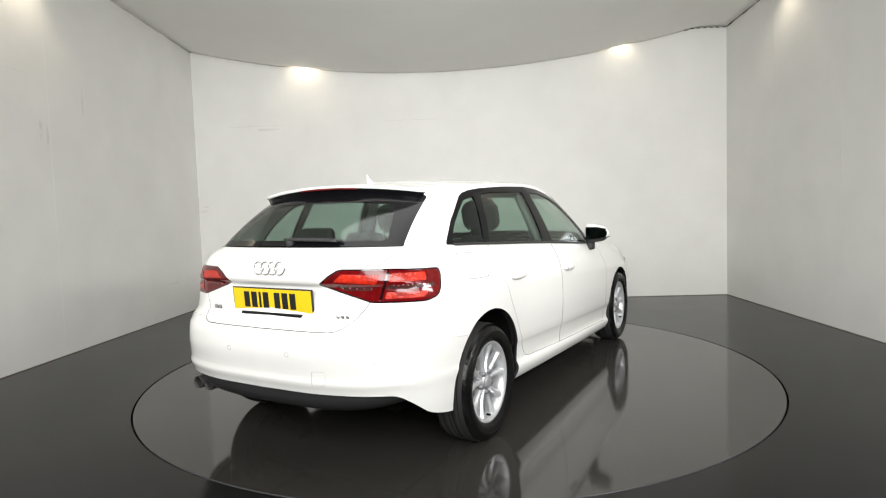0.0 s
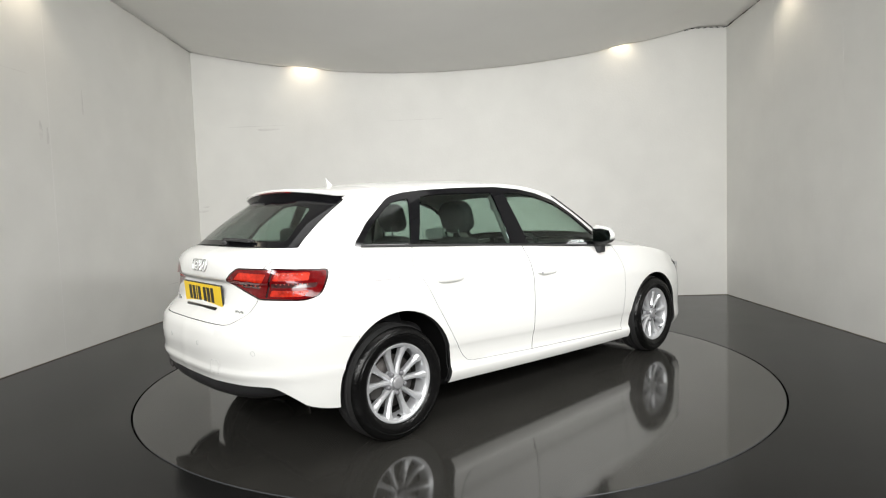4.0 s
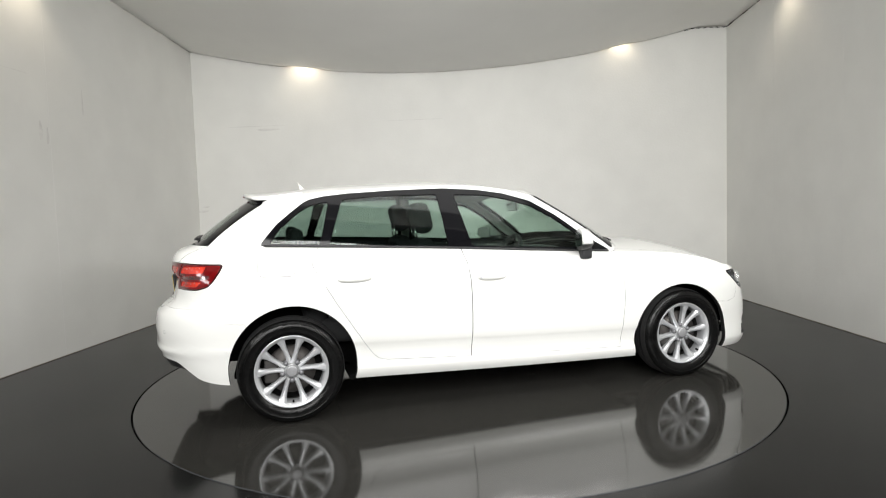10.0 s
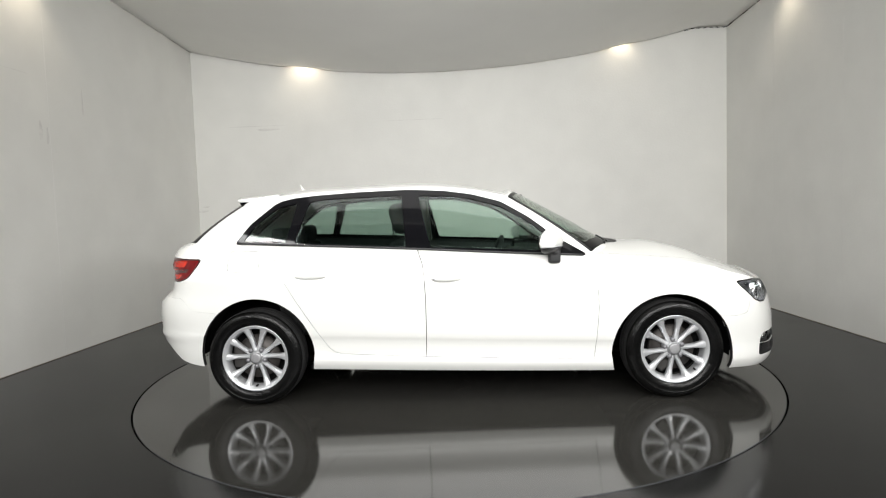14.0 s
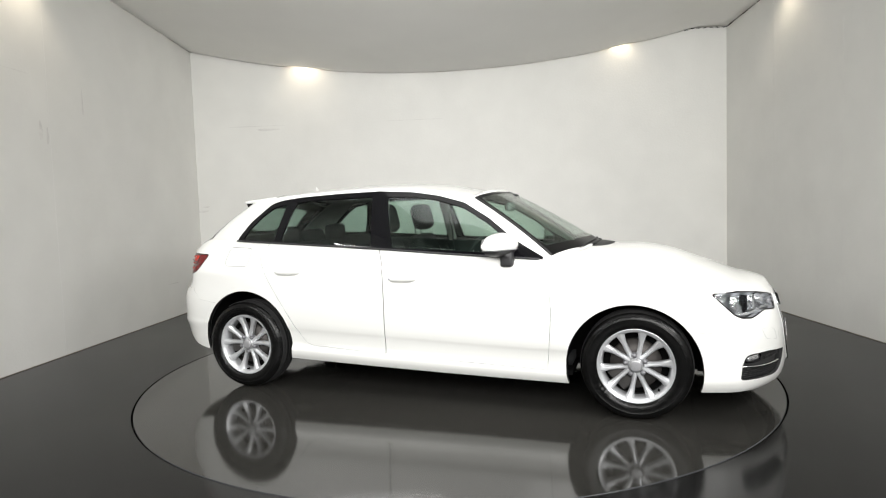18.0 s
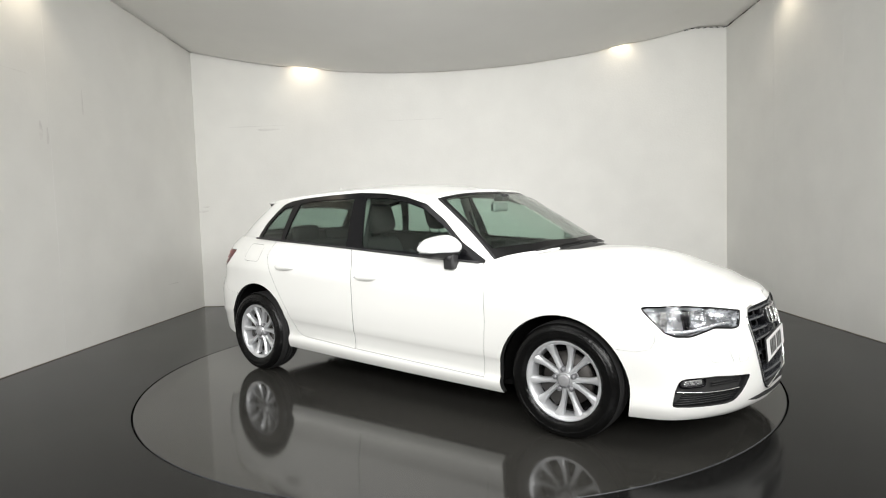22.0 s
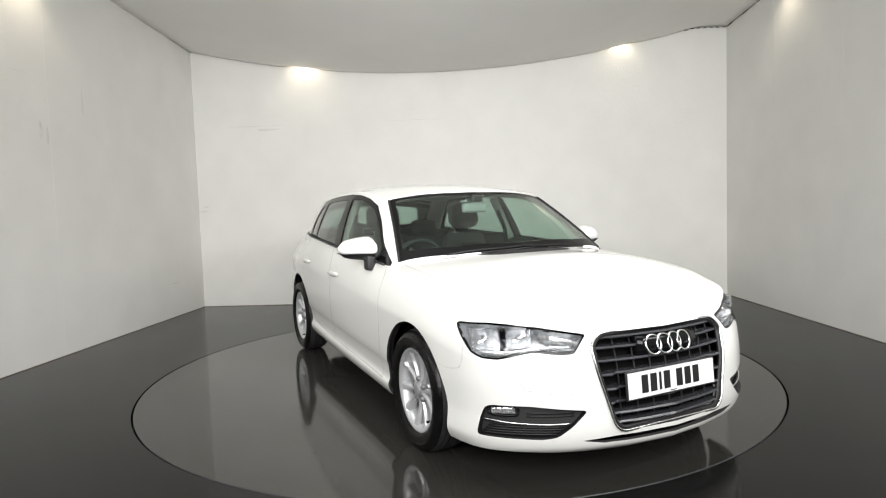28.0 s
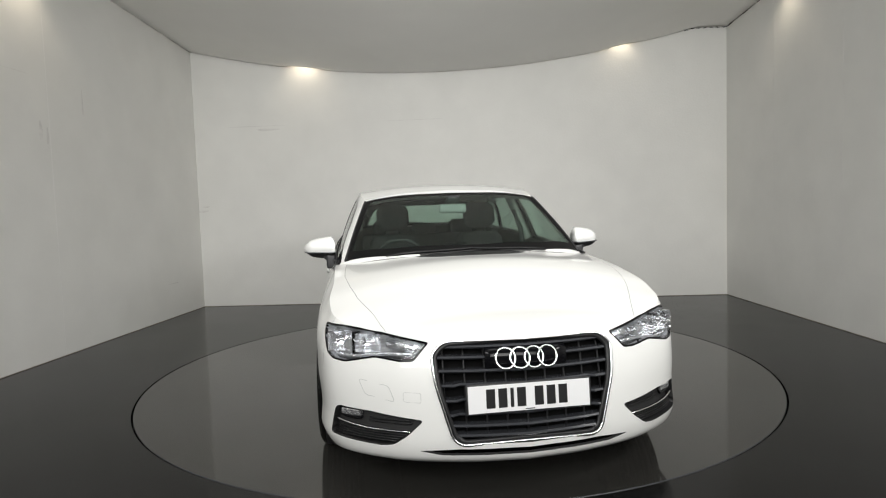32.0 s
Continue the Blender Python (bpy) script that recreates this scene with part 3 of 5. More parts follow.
M_MIRROR = mat("mirror_glass", (0.50, 0.51, 0.52), 0.02, metal=1.0)

# inner shell behind the shut lines, dark for their shade, seen only in gaps
tub, _ = ring_loft(lambda i, t: body_point(i, t, 0.035), NU, LEVELS[::2])
for k in ARCH:
    for s in SIDES:
        f = cut(tub, circle_poly(*ARCH[k]), X, Z, lambda c: c.y * s > 0.45)
        bmesh.ops.delete(tub, geom=f, context="FACES")
        f = cut(lower, circle_poly(*ARCH[k], 56), X, Z, lambda c: c.y * s > 0.5)
        bmesh.ops.delete(lower, geom=f, context="FACES")

# openings in the front, cut before the panels
GRILLE = rounded([(0.340, 0.667), (0.392, 0.620), (0.380, 0.50), (0.318, 0.280), (0.285, 0.256), (-0.285, 0.256), (-0.318, 0.280), (-0.380, 0.50),
                  (-0.392, 0.620), (-0.340, 0.667)], 0.03, 3)
SLOT = rounded([(0.455, 0.226), (0.36, 0.208), (-0.36, 0.208), (-0.455, 0.226), (-0.30, 0.236), (0.30, 0.236)], 0.006, 2)
front = lambda c: c.x > 1.5
bmesh.ops.delete(lower, geom=cut(lower, GRILLE, Y, Z, lambda c: c.x > 1.9), context="FACES")
bmesh.ops.delete(tub, geom=cut(tub, [(0.42, 0.2), (0.42, 0.74), (-0.42, 0.74), (-0.42, 0.2)], Y, Z, lambda c: c.x > 1.9), context="FACES")
bmesh.ops.delete(lower, geom=cut(lower, SLOT, Y, Z, lambda c: c.x > 1.9), context="FACES")

HEAD = rounded([(0.506, 0.718), (0.660, 0.721), (0.820, 0.707), (0.950, 0.687), (1.075, 0.665), (1.055, 0.630), (1.030, 0.590), (0.980, 0.587),
                (0.932, 0.593), (0.862, 0.601), (0.785, 0.586), (0.715, 0.572), (0.640, 0.577), (0.592, 0.598), (0.542, 0.660)], [0.035] + [0.012] * 14, 3)
FOG = rounded([(0.443, 0.246), (0.462, 0.326), (0.482, 0.372), (0.515, 0.381), (0.675, 0.380), (0.915, 0.355), (0.850, 0.290), (0.785, 0.246), (0.730, 0.238), (0.585, 0.242)], 0.02, 3)
TAIL = rounded([(0.400, 0.946), (0.632, 0.958), (0.867, 0.958), (0.917, 0.930), (0.968, 0.884), (0.832, 0.838), (0.722, 0.803), (0.472, 0.804),
                (0.414, 0.822), (0.398, 0.855), (0.392, 0.910)], 0.015, 2)
BANDS = [("red_band", [(0.467, 0.898), (0.467, 0.936), (0.627, 0.938), (0.642, 0.898)], "M_RED_HOT"),
         ("red_band", [(0.482, 0.824), (0.457, 0.852), (0.652, 0.852), (0.664, 0.822)], "M_RED_HOT"),
         ("red_band", [(0.702, 0.886), (0.677, 0.930), (0.858, 0.936), (0.897, 0.898)], "M_RED_HOT"),
         ("dark_divider", [(0.674, 0.815), (0.636, 0.952), (0.648, 0.952), (0.689, 0.815)], "M_RED_DARK"),
         ("smoked_band", [(0.432, 0.864), (0.427, 0.886), (0.648, 0.886), (0.656, 0.864)], "M_SMOKE"),
         ("smoked_band", [(0.717, 0.858), (0.709, 0.874), (0.882, 0.880), (0.842, 0.858)], "M_SMOKE"),
         ("reflector_insert", [(0.760, 0.888), (0.756, 0.918), (0.802, 0.919), (0.806, 0.888)], "M_SMOKE")]
LAMP_MATS = {"M_RED_DARK": M_RED_DARK, "M_RED_HOT": M_RED_HOT, "M_SMOKE": M_SMOKE}



def settle(bm, deep):
    """Brings stray rim points back under the body's skin."""
    for v in bm.verts:
        q, n, _, d = low_tree.find_nearest(v.co)
        n = n if n.dot(q - Vector((0, 0, 0.55))) > 0 else -n
        if d > deep * 1.2 + 0.004 or (v.co - q).dot(n) > 0.006:
            v.co = q - n * min(deep, 0.012)
    return bm


headlights = {}
for s in SIDES:
    # headlight: clear lens, black bezel, silver housing with two bowls and a running-light strip
    u = Vector((0.662, -s * 0.749, 0))
    bezel, lens = pane(lower, HEAD, u, Z, lambda c: c.x > 1.5 and c.y * s > 0.3, 0.008)
    bmesh.ops.delete(tub, geom=cut(tub, inset_poly(HEAD, 0.006), u, Z, lambda c: c.x > 1.5 and c.y * s > 0.3), context="FACES")
    lens.normal_update()
    back = settle(shifted(lens.copy(), 0.052), 0.052)
    walls = settle(rim_walls(lens.copy(), 0.056), 0.056)
    head = part("headlight", back, M_LAMPBACK, car, "clear headlight with silver reflectors and dark surround")
    part("housing_wall", walls, M_LAMPGREY, head)
    part("bezel", settle(thick(bezel, 0.012), 0.012), M_BLACK, head, "black lamp edge")
    part("lens", settle(thick(lens, 0.003), 0.006), M_LENS, head, "clear lens")
    n = Vector((0.749, s * 0.662, 0))

    def lamp_at(w, z, deep):
        hit = low_tree.ray_cast(u * w + Z * z + n * 4, -n)[0]
        return hit - n * deep

    for w, z, ry, rz in ((0.655, 0.652, 0.058, 0.044), (0.800, 0.651, 0.054, 0.039)):
        bm = bmesh.new()
        lathe(bm, [(0.15, -0.034), (0.50, -0.029), (0.82, -0.016), (1.0, 0.0), (1.05, 0.002), (1.05, -0.03)], 16, "x")
        for v in bm.verts:
            r = math.hypot(v.co.y, v.co.z)
            if r > 0.4:
                k = (r / max(abs(v.co.y), abs(v.co.z))) ** 0.8
                v.co.y, v.co.z = v.co.y * k, v.co.z * k
        face = Matrix.Rotation(-s * radians(-14), 4, "Z")
        bmesh.ops.transform(bm, matrix=Matrix.Translation(lamp_at(w, z, 0.022)) @ face @ Matrix.Diagonal((1, ry, rz, 1)), verts=bm.verts)
        part("reflector_bowl", bm, M_REFLECT, head, "silver faceted reflector bowl", smooth=False)
        bm = bmesh.new()
        bmesh.ops.create_uvsphere(bm, u_segments=14, v_segments=8, radius=0.012, matrix=Matrix.Translation(lamp_at(w, z, 0.042)))
        part("bulb_cap", bm, M_CHROME, head)
    bm = bmesh.new()
    box(bm, (-0.03, -0.010, -0.055), (0.012, 0.010, 0.042), 0.006)
    bmesh.ops.transform(bm, matrix=Matrix.Translation(lamp_at(0.728, 0.652, 0.03)) @ Matrix.Rotation(math.atan2(n.y, n.x), 4, "Z"), verts=bm.verts)
    part("dark_divider", bm, M_BLACK, head)
    bm = bmesh.new()
    pts = []
    for k in range(15):
        f = k / 14
        w = 0.600 + 0.415 * f
        q = u * w + Z * (0.600 - 0.008 * math.sin(f * 6.0) + 0.006 * f)
        hit = low_tree.ray_cast(q + n * 4, -n)[0]
        pts.append(hit - n * 0.028)
    tube(bm, pts, 0.008, 8)
    part("running_light_strip", bm, M_REFLECT, head, "pale running light strip")
    bm = bmesh.new()
    pts = [low_tree.ray_cast(u * w + Z * z + n * 4, -n)[0] - n * 0.035 for w, z in ((0.870, 0.678), (0.985, 0.660), (1.040, 0.648), (1.012, 0.606), (0.930, 0.612), (0.880, 0.640))]
    vs = [bm.verts.new(p) for p in pts]
    bm.faces.new(vs)
    r = bmesh.ops.extrude_face_region(bm, geom=bm.faces[:])
    bmesh.ops.translate(bm, vec=-n * 0.02, verts=[v for v in r["geom"] if isinstance(v, bmesh.types.BMVert)])
    part("indicator_reflector", bm, M_REFLECT, head)
    headlights[s] = head

    # fog lamp recess
    u2 = Vector((0.594, -s * 0.805, 0))
    n2 = Vector((0.805, s * 0.594, 0))
    rec = take(lower, cut(lower, FOG, u2, Z, lambda c: c.x > 1.5 and c.y * s > 0.3))
    rec.normal_update()
    walls = settle(rim_walls(rec.copy(), 0.05), 0.05)
    fog = part("fog_lamp_grille", settle(shifted(rec, 0.045), 0.05), M_DARK, car, "black lower grille with a fog lamp and chrome strip")
    part("recess_wall", walls, M_SOOT, fog)
    for k in range(7):
        bm = bmesh.new()
        z = 0.254 + 0.0105 * k if k < 5 else 0.332 + 0.0125 * (k - 5)
        lo, hi = (0.460 + 0.012 * k, 0.785 + 0.015 * k) if k < 5 else (0.66, 0.855)
        pts = [low_tree.ray_cast(u2 * (lo + (hi - lo) * j / 9) + Z * z + n2 * 4, -n2)[0] - n2 * 0.022 for j in range(10)]
        tube(bm, pts, 0.004, 5)
        part("grille_rib", bm, M_SOOT, fog)
    bm = bmesh.new()
    pts = [low_tree.ray_cast(u2 * (0.466 + 0.385 * j / 12) + Z * (0.316 - 0.015 * j / 12 - 0.006 * math.sin(j / 12 * math.pi)) + n2 * 4, -n2)[0] - n2 * 0.012 for j in range(13)]
    tube(bm, pts, 0.0055, 8, flat=0.8)
    part("chrome_strip", bm, M_CHROME, fog, "thin chrome strip")
    bm = bmesh.new()
    c = low_tree.ray_cast(u2 * 0.560 + Z * 0.353 + n2 * 4, -n2)[0] - n2 * 0.022
    box(bm, (-0.020, -0.052, -0.014), (0.004, 0.052, 0.014), 0.006)
    bmesh.ops.transform(bm, matrix=Matrix.Translation(c) @ Matrix.Rotation(math.atan2(n2.y, n2.x), 4, "Z"), verts=bm.verts)
    part("fog_lamp", bm, M_REFLECT, fog, "clear fog lamp", smooth=False)
    bm = bmesh.new()
    pts = [low_tree.ray_cast(u2 * (0.560 + 0.064 * squared(math.cos(2 * math.pi * j / 20))) + Z * (0.353 + 0.020 * squared(math.sin(2 * math.pi * j / 20))) + n2 * 4, -n2)[0] - n2 * 0.020 for j in range(20)]
    tube(bm, pts, 0.006, 6, closed=True)
    part("fog_lamp_surround", bm, M_BLACK, fog, "black fog lamp surround")

    # tail light, with its bright and smoked bands
    u3 = Vector((-0.6, -s * 0.8, 0))
    is_tail = lambda c: c.x < -1.4 and c.y * s > 0.1
    tl_edge, lens = pane(lower, TAIL, u3, Z, is_tail, 0.008)
    bands = []
    for name, poly, m in BANDS:
        bands.append((name, take(lens, cut(lens, rounded(poly, 0.008, 2), u3, Z, lambda c: True)), m))
    tail = part("tail_light", lip(lens, 0.03), M_RED, car, "red tail light with smoked bands")
    part("lamp_edge", lip(tl_edge, 0.02), M_RED_DARK, tail, "dark red lamp edge")
    for name, b, m in bands:
        if b.faces:
            part(name, lip(shifted(b, 0.003), 0.012), LAMP_MATS[m], tail)
    n3 = Vector((-0.8, s * 0.6, 0))
    for z, lo, hi, count in ((0.925, 0.500, 0.625, 7), (0.880, 0.470, 0.620, 8), (0.866, 0.720, 0.850, 5), (0.842, 0.470, 0.560, 4)):
        for k in range(count):
            hit = low_tree.ray_cast(u3 * (lo + (hi - lo) * k / (count - 1)) + Z * (z + 0.003 * (k % 2)) + n3 * 4, -n3)[0]
            bm = bmesh.new()
            bmesh.ops.create_uvsphere(bm, u_segments=8, v_segments=5, radius=0.0040, matrix=Matrix.Translation(hit - n3 * 0.002))
            part("led_dome", bm, M_LED, tail)

# ---- panels of the lower body ----
DOOR_F = [(-0.262, 1.02), (-0.262, 0.978), (-0.246, 0.93), (-0.228, 0.876), (-0.218, 0.78), (-0.214, 0.648), (-0.216, 0.45), (-0.223, 0.294),
          (0.30, 0.274), (0.827, 0.256), (0.842, 0.40), (0.857, 0.586), (0.852, 0.72), (0.829, 0.843), (0.812, 0.880), (0.794, 0.930), (0.78, 1.02)]
DOOR_R = [(-1.128, 1.06), (-1.132, 1.018), (-1.146, 0.990), (-1.172, 0.935), (-1.174, 0.918), (-1.165, 0.895), (-1.043, 0.681), (-0.886, 0.430),
          (-0.838, 0.362), (-0.805, 0.334), (-0.755, 0.320), (-0.223, 0.294), (-0.216, 0.45), (-0.214, 0.648), (-0.218, 0.78), (-0.228, 0.876), (-0.246, 0.93),
          (-0.262, 0.978), (-0.262, 1.04)]
FLAP = rounded([(-1.478, 0.996), (-1.268, 0.986), (-1.272, 0.860), (-1.482, 0.864)], 0.035, 4)
doors = {}
for s in SIDES:
    sd = "right" if s < 0 else "left"
    side = lambda c: c.y * s > 0.5
    for key, poly in (("front", DOOR_F), ("rear", DOOR_R)):
        bm = panel(lower, poly, X, Z, side, 0.0022)
        doors[s, key] = part("door", lip(bm), PAINTED, car, "white %s door" % key)
    bm = panel(lower, FLAP, X, Z, side, 0.0022) if s < 0 else None
    if bm:
        part("fuel_flap", lip(bm), PAINTED, car, "white round-cornered fuel flap")
bm = panel(lower, [(1.58, 0.05), (1.58, 0.512), (1.700, 0.505), (1.765, 0.520), (1.785, 0.560), (1.785, 0.8), (2.5, 0.8), (2.5, 0.05)], X, Z, front, 0.0010)
part("front_bumper", lip(bm), PAINTED, car, "white front bumper with washer flap")
GATE = rounded([(0.655, 1.08), (0.575, 0.955), (0.545, 0.80), (0.45, 0.678), (-0.45, 0.678), (-0.545, 0.80), (-0.575, 0.955), (-0.655, 1.08)],
               [0, 0.02, 0.02, 0.06, 0.06, 0.02, 0.02, 0], 4)
bm = panel(lower, GATE, Y, Z, lambda c: c.x < -1.72, 0.0030)
tailgate = part("tailgate", lip(bm), PAINTED, car, "white tailgate")
bm = panel(lower, [(-2.5, 0.1), (-2.5, 0.70), (-1.80, 0.70), (-1.72, 0.62), (-1.56, 0.602), (-1.56, 0.1)], X, Z, lambda c: c.x < -1.4, 0.0006)
rear_bumper = part("rear_bumper", lip(bm), PAINTED, car, "white rear bumper with parking sensors")
part("body_shell", lip(lower), PAINTED, car, "white wings and sills")
part("inner_shell", tub, M_SEAM_SHADE, car, "inner shell coloured dark for the shade in the joints")

BON = [(0.60, 0.722), (0.85, 0.727), (1.05, 0.739), (1.30, 0.740), (1.50, 0.714), (1.66, 0.678), (1.76, 0.642), (1.84, 0.610), (2.4, 0.42)]
BON = BON + [(x, -y) for x, y in BON[::-1]]
bm = panel(bonnet_bm, BON, X, Y, lambda c: True, 0.0016)
part("bonnet", lip(bm), PAINTED, car, "white bonnet")
for s in SIDES:
    bm = take(bonnet_bm, [f for f in bonnet_bm.faces if f.calc_center_median().y * s > 0])
    part("wing_top", lip(bm), PAINTED, car, "white wing top")

# ---- greenhouse ----
wv = Vector((-0.850, 0, 0.526))
WS = rounded([(-0.742, -0.236), (-0.44, -0.352), (0, -0.410), (0.44, -0.352), (0.742, -0.236), (0.596, 0.398), (0.31, 0.360), (0, 0.338), (-0.31, 0.360), (-0.596, 0.398)],
             [0.01, 0, 0, 0, 0.01, 0.03, 0, 0, 0, 0.03], 3)
frit = take(green, cut(green, WS, Y, wv, lambda c: c.x > 0.2))
bm = take(frit, cut(frit, rounded([(-0.699, -0.172), (-0.44, -0.274), (0, -0.326), (0.44, -0.274), (0.699, -0.172), (0.561, 0.370), (0.31, 0.333), (0, 0.312), (-0.31, 0.333), (-0.561, 0.370)],
                                  [0.03, 0, 0, 0, 0.03, 0.04, 0, 0, 0, 0.04], 3), Y, wv, lambda c: True))
ws = part("windscreen", thick(bm, 0.005), M_GLASS, car, "clear green-tinted windscreen")
part("black_border", thick(frit, 0.006), M_FRIT, ws, "black windscreen border")
for s in SIDES:
    pts = []
    for k in range(13):
        f = k / 12
        n = Vector((0.526, 0, 0.850))
        hit = green_tree.ray_cast(Y * s * (0.738 - 0.145 * f) + wv * (-0.232 + 0.622 * f) + n * 4, -n)[0]
        if hit:
            pts.append(hit + Vector((0.002, s * 0.002, 0.002)))
    part("screen_gutter", tube(bmesh.new(), pts, 0.0075, 6), M_SOOT, ws, "black strip beside the windscreen")
rv = Vector((0.754, 0, 0.657))
RW = rounded([(-0.618, -0.685), (-0.3, -0.735), (0, -0.748), (0.3, -0.735), (0.618, -0.685), (0.560, -0.232), (-0.560, -0.232)], [0.012, 0, 0, 0, 0.012, 0.02, 0.02], 3)
frit = take(green, cut(green, RW, Y, rv, lambda c: c.x < -1.3))
bm = take(frit, cut(frit, rounded([(-0.545, -0.640), (-0.3, -0.672), (0, -0.682), (0.3, -0.672), (0.545, -0.640), (0.455, -0.365), (0.0, -0.372), (-0.455, -0.365)], 0.05, 4), Y, rv, lambda c: True))
rg = part("rear_window", thick(bm, 0.005), M_GLASS_REAR, car, "dark tinted tailgate window")
part("black_border", thick(frit, 0.006), M_BLACK, rg, "black window border")

DLO = [(-1.458, 1.030), (-1.456, 1.050), (-1.441, 1.071), (-1.362, 1.161), (-1.263, 1.240), (-1.202, 1.286), (-1.165, 1.304), (-1.079, 1.322), (-0.932, 1.336), (-0.639, 1.349),
       (-0.317, 1.354), (-0.084, 1.339), (0.10, 1.310), (0.281, 1.258), (0.455, 1.153), (0.62, 1.022), (0.800, 0.915), (0.795, 0.86), (-0.4, 0.90), (-1.2, 0.98)]
PANES = [("quarter_window", [(-1.412, 1.047), (-1.349, 1.130), (-1.253, 1.212), (-1.170, 1.268), (-1.050, 1.290), (-1.118, 1.033)]),
         ("window", [(-1.062, 1.030), (-0.968, 1.298), (-0.822, 1.312), (-0.366, 1.318), (-0.331, 0.990)]),
         ("window", [(-0.256, 1.314), (-0.049, 1.306), (0.097, 1.280), (0.278, 1.228), (0.451, 1.125), (0.627, 0.988), (0.629, 0.936), (-0.177, 0.982)])]
for s in SIDES:
    side = lambda c: c.y * s > 0.35
    frame_bm = take(green, cut(green, DLO, X, Z, side))
    panes = []
    for k, (name, poly) in enumerate(PANES):
        panes.append((k, name, take(frame_bm, cut(frame_bm, rounded(poly, 0.022, 3), X, Z, lambda c: True))))
    trim = part("window_frame", thick(shifted(frame_bm, 0.002), 0.014), M_BLACK, car, "gloss black window surround and pillar")
    for k, name, b in panes:
        owner = trim if k == 0 else doors[s, "rear" if k == 1 else "front"]
        part(name, thick(shifted(b, 0.006), 0.004), M_GLASS if k == 2 else M_GLASS_REAR, owner, "green-tinted side glass")
    # sealing strip along the belt
    pts = [on_side(-1.44 + 2.22 * j / 40, z_top(-1.44 + 2.22 * j / 40) - 0.012, s)[0] + Vector((0, s * 0.003, 0.015)) for j in range(41)]
    bm = tube(bmesh.new(), pts, 0.0065, 8)
    part("belt_strip", bm, M_PLASTIC, car, "black sealing strip under the windows")
inner = shifted(green.copy(), 0.03)
part("pillar_lining", inner, M_LINING, car, "pale grey pillar lining")
part("roof_frame", lip(green), PAINTED, car, "white roof pillars")
lining = shifted(roof_bm.copy(), 0.035)
bmesh.ops.delete(lining, geom=[v for v in lining.verts if v.co.x < -1.34], context="VERTS")
part("headlining", lining, M_LINING, car, "pale grey roof lining")
part("roof", lip(roof_bm), PAINTED, car, "white roof panel")

# roof spoiler over the rear window


def spoiler_edge(y):
    """The spoiler's rear edge: x, z of its tip."""
    f = abs(y) / 0.545
    return -1.566 + 0.085 * f ** 2.6, 1.364 - 0.040 * f ** 2


bm = bmesh.new()
top_rows, low_rows = [], []
for j in range(25):
    y = -0.545 + 1.09 * j / 24
    f = abs(y) / 0.545
    tx, tz = spoiler_edge(y)
    tr, lr = [], []
    for i in range(9):
        g = i / 8
        x = -1.20 + (tx + 1.20) * g
        hit = roof_tree.ray_cast(Vector((max(x, -1.36 + 0.06 * f), y * 0.93, 4)), Vector((0, 0, -1)))[0]
        z0 = (hit.z if hit else 1.35) + 0.003
        z = max(z0, z0 * (1 - g) + tz * g) if g < 0.5 else z0 * (1 - g) + tz * g + 0.003 * math.sin(g * math.pi)
        z -= 0.006 * (1 - g) ** 4
        tr.append(bm.verts.new((x, y, z)))
        lr.append(bm.verts.new((x, y, z - 0.011 - 0.012 * math.sin(g * math.pi * 0.9))))
    top_rows.append(tr)
    low_rows.append(lr)
for rows, flip in ((top_rows, False), (low_rows, True)):
    for a, b in zip(rows, rows[1:]):
        for i in range(8):
            q = (a[i], a[i + 1], b[i + 1], b[i])
            bm.faces.new(q[::-1] if flip else q)
for i in range(8):
    bm.faces.new((top_rows[0][i], low_rows[0][i], low_rows[0][i + 1], top_rows[0][i + 1]))
    bm.faces.new((top_rows[-1][i + 1], low_rows[-1][i + 1], low_rows[-1][i], top_rows[-1][i]))
for a, b, c, d in zip(top_rows, top_rows[1:], low_rows[1:], low_rows):
    bm.faces.new((a[8], d[8], c[8], b[8]))
bmesh.ops.recalc_face_normals(bm, faces=bm.faces[:])
spoiler = part("roof_spoiler", bm, M_PAINT, car, "white roof spoiler over the rear window")
# black wedge under the white lip, down to the glass
bm = bmesh.new()
rows = []
for j in range(25):
    y = -0.538 + 1.076 * j / 24
    f = abs(y) / 0.545
    tx, tz = spoiler_edge(y)
    drop = 0.050 + 0.012 * f ** 2
    foot = Vector((-1.522 + 0.050 * f ** 2.6, y, tz - 0.012 - drop - 0.02))
    rows.append([bm.verts.new(p) for p in ((tx + 0.006, y, tz - 0.012), (tx + 0.012, y, tz - 0.024), (tx + 0.030, y, tz - drop * 0.85), tuple(foot), (foot.x + 0.10, y, foot.z + 0.085))])
for a, b in zip(rows, rows[1:]):
    for k in range(4):
        bm.faces.new((a[k], b[k], b[k + 1], a[k + 1]))
bm.faces.new(rows[0])
bm.faces.new(rows[-1][::-1])
bmesh.ops.recalc_face_normals(bm, faces=bm.faces[:])
part("spoiler_underside", bm, M_BLACK, spoiler, "black spoiler underside")
bm = bmesh.new()
pts = [(spoiler_edge(y)[0] + 0.004, y, spoiler_edge(y)[1] - 0.017) for y in [-0.2 + 0.4 * k / 12 for k in range(13)]]
tube(bm, pts, 0.007, 6, flat=0.8)
part("brake_light", bm, M_RED, spoiler, "narrow red high brake light")

# ---- wheels ----
M_BOLT = mat("bolt_grey", (0.20, 0.20, 0.21), 0.4, metal=0.4)
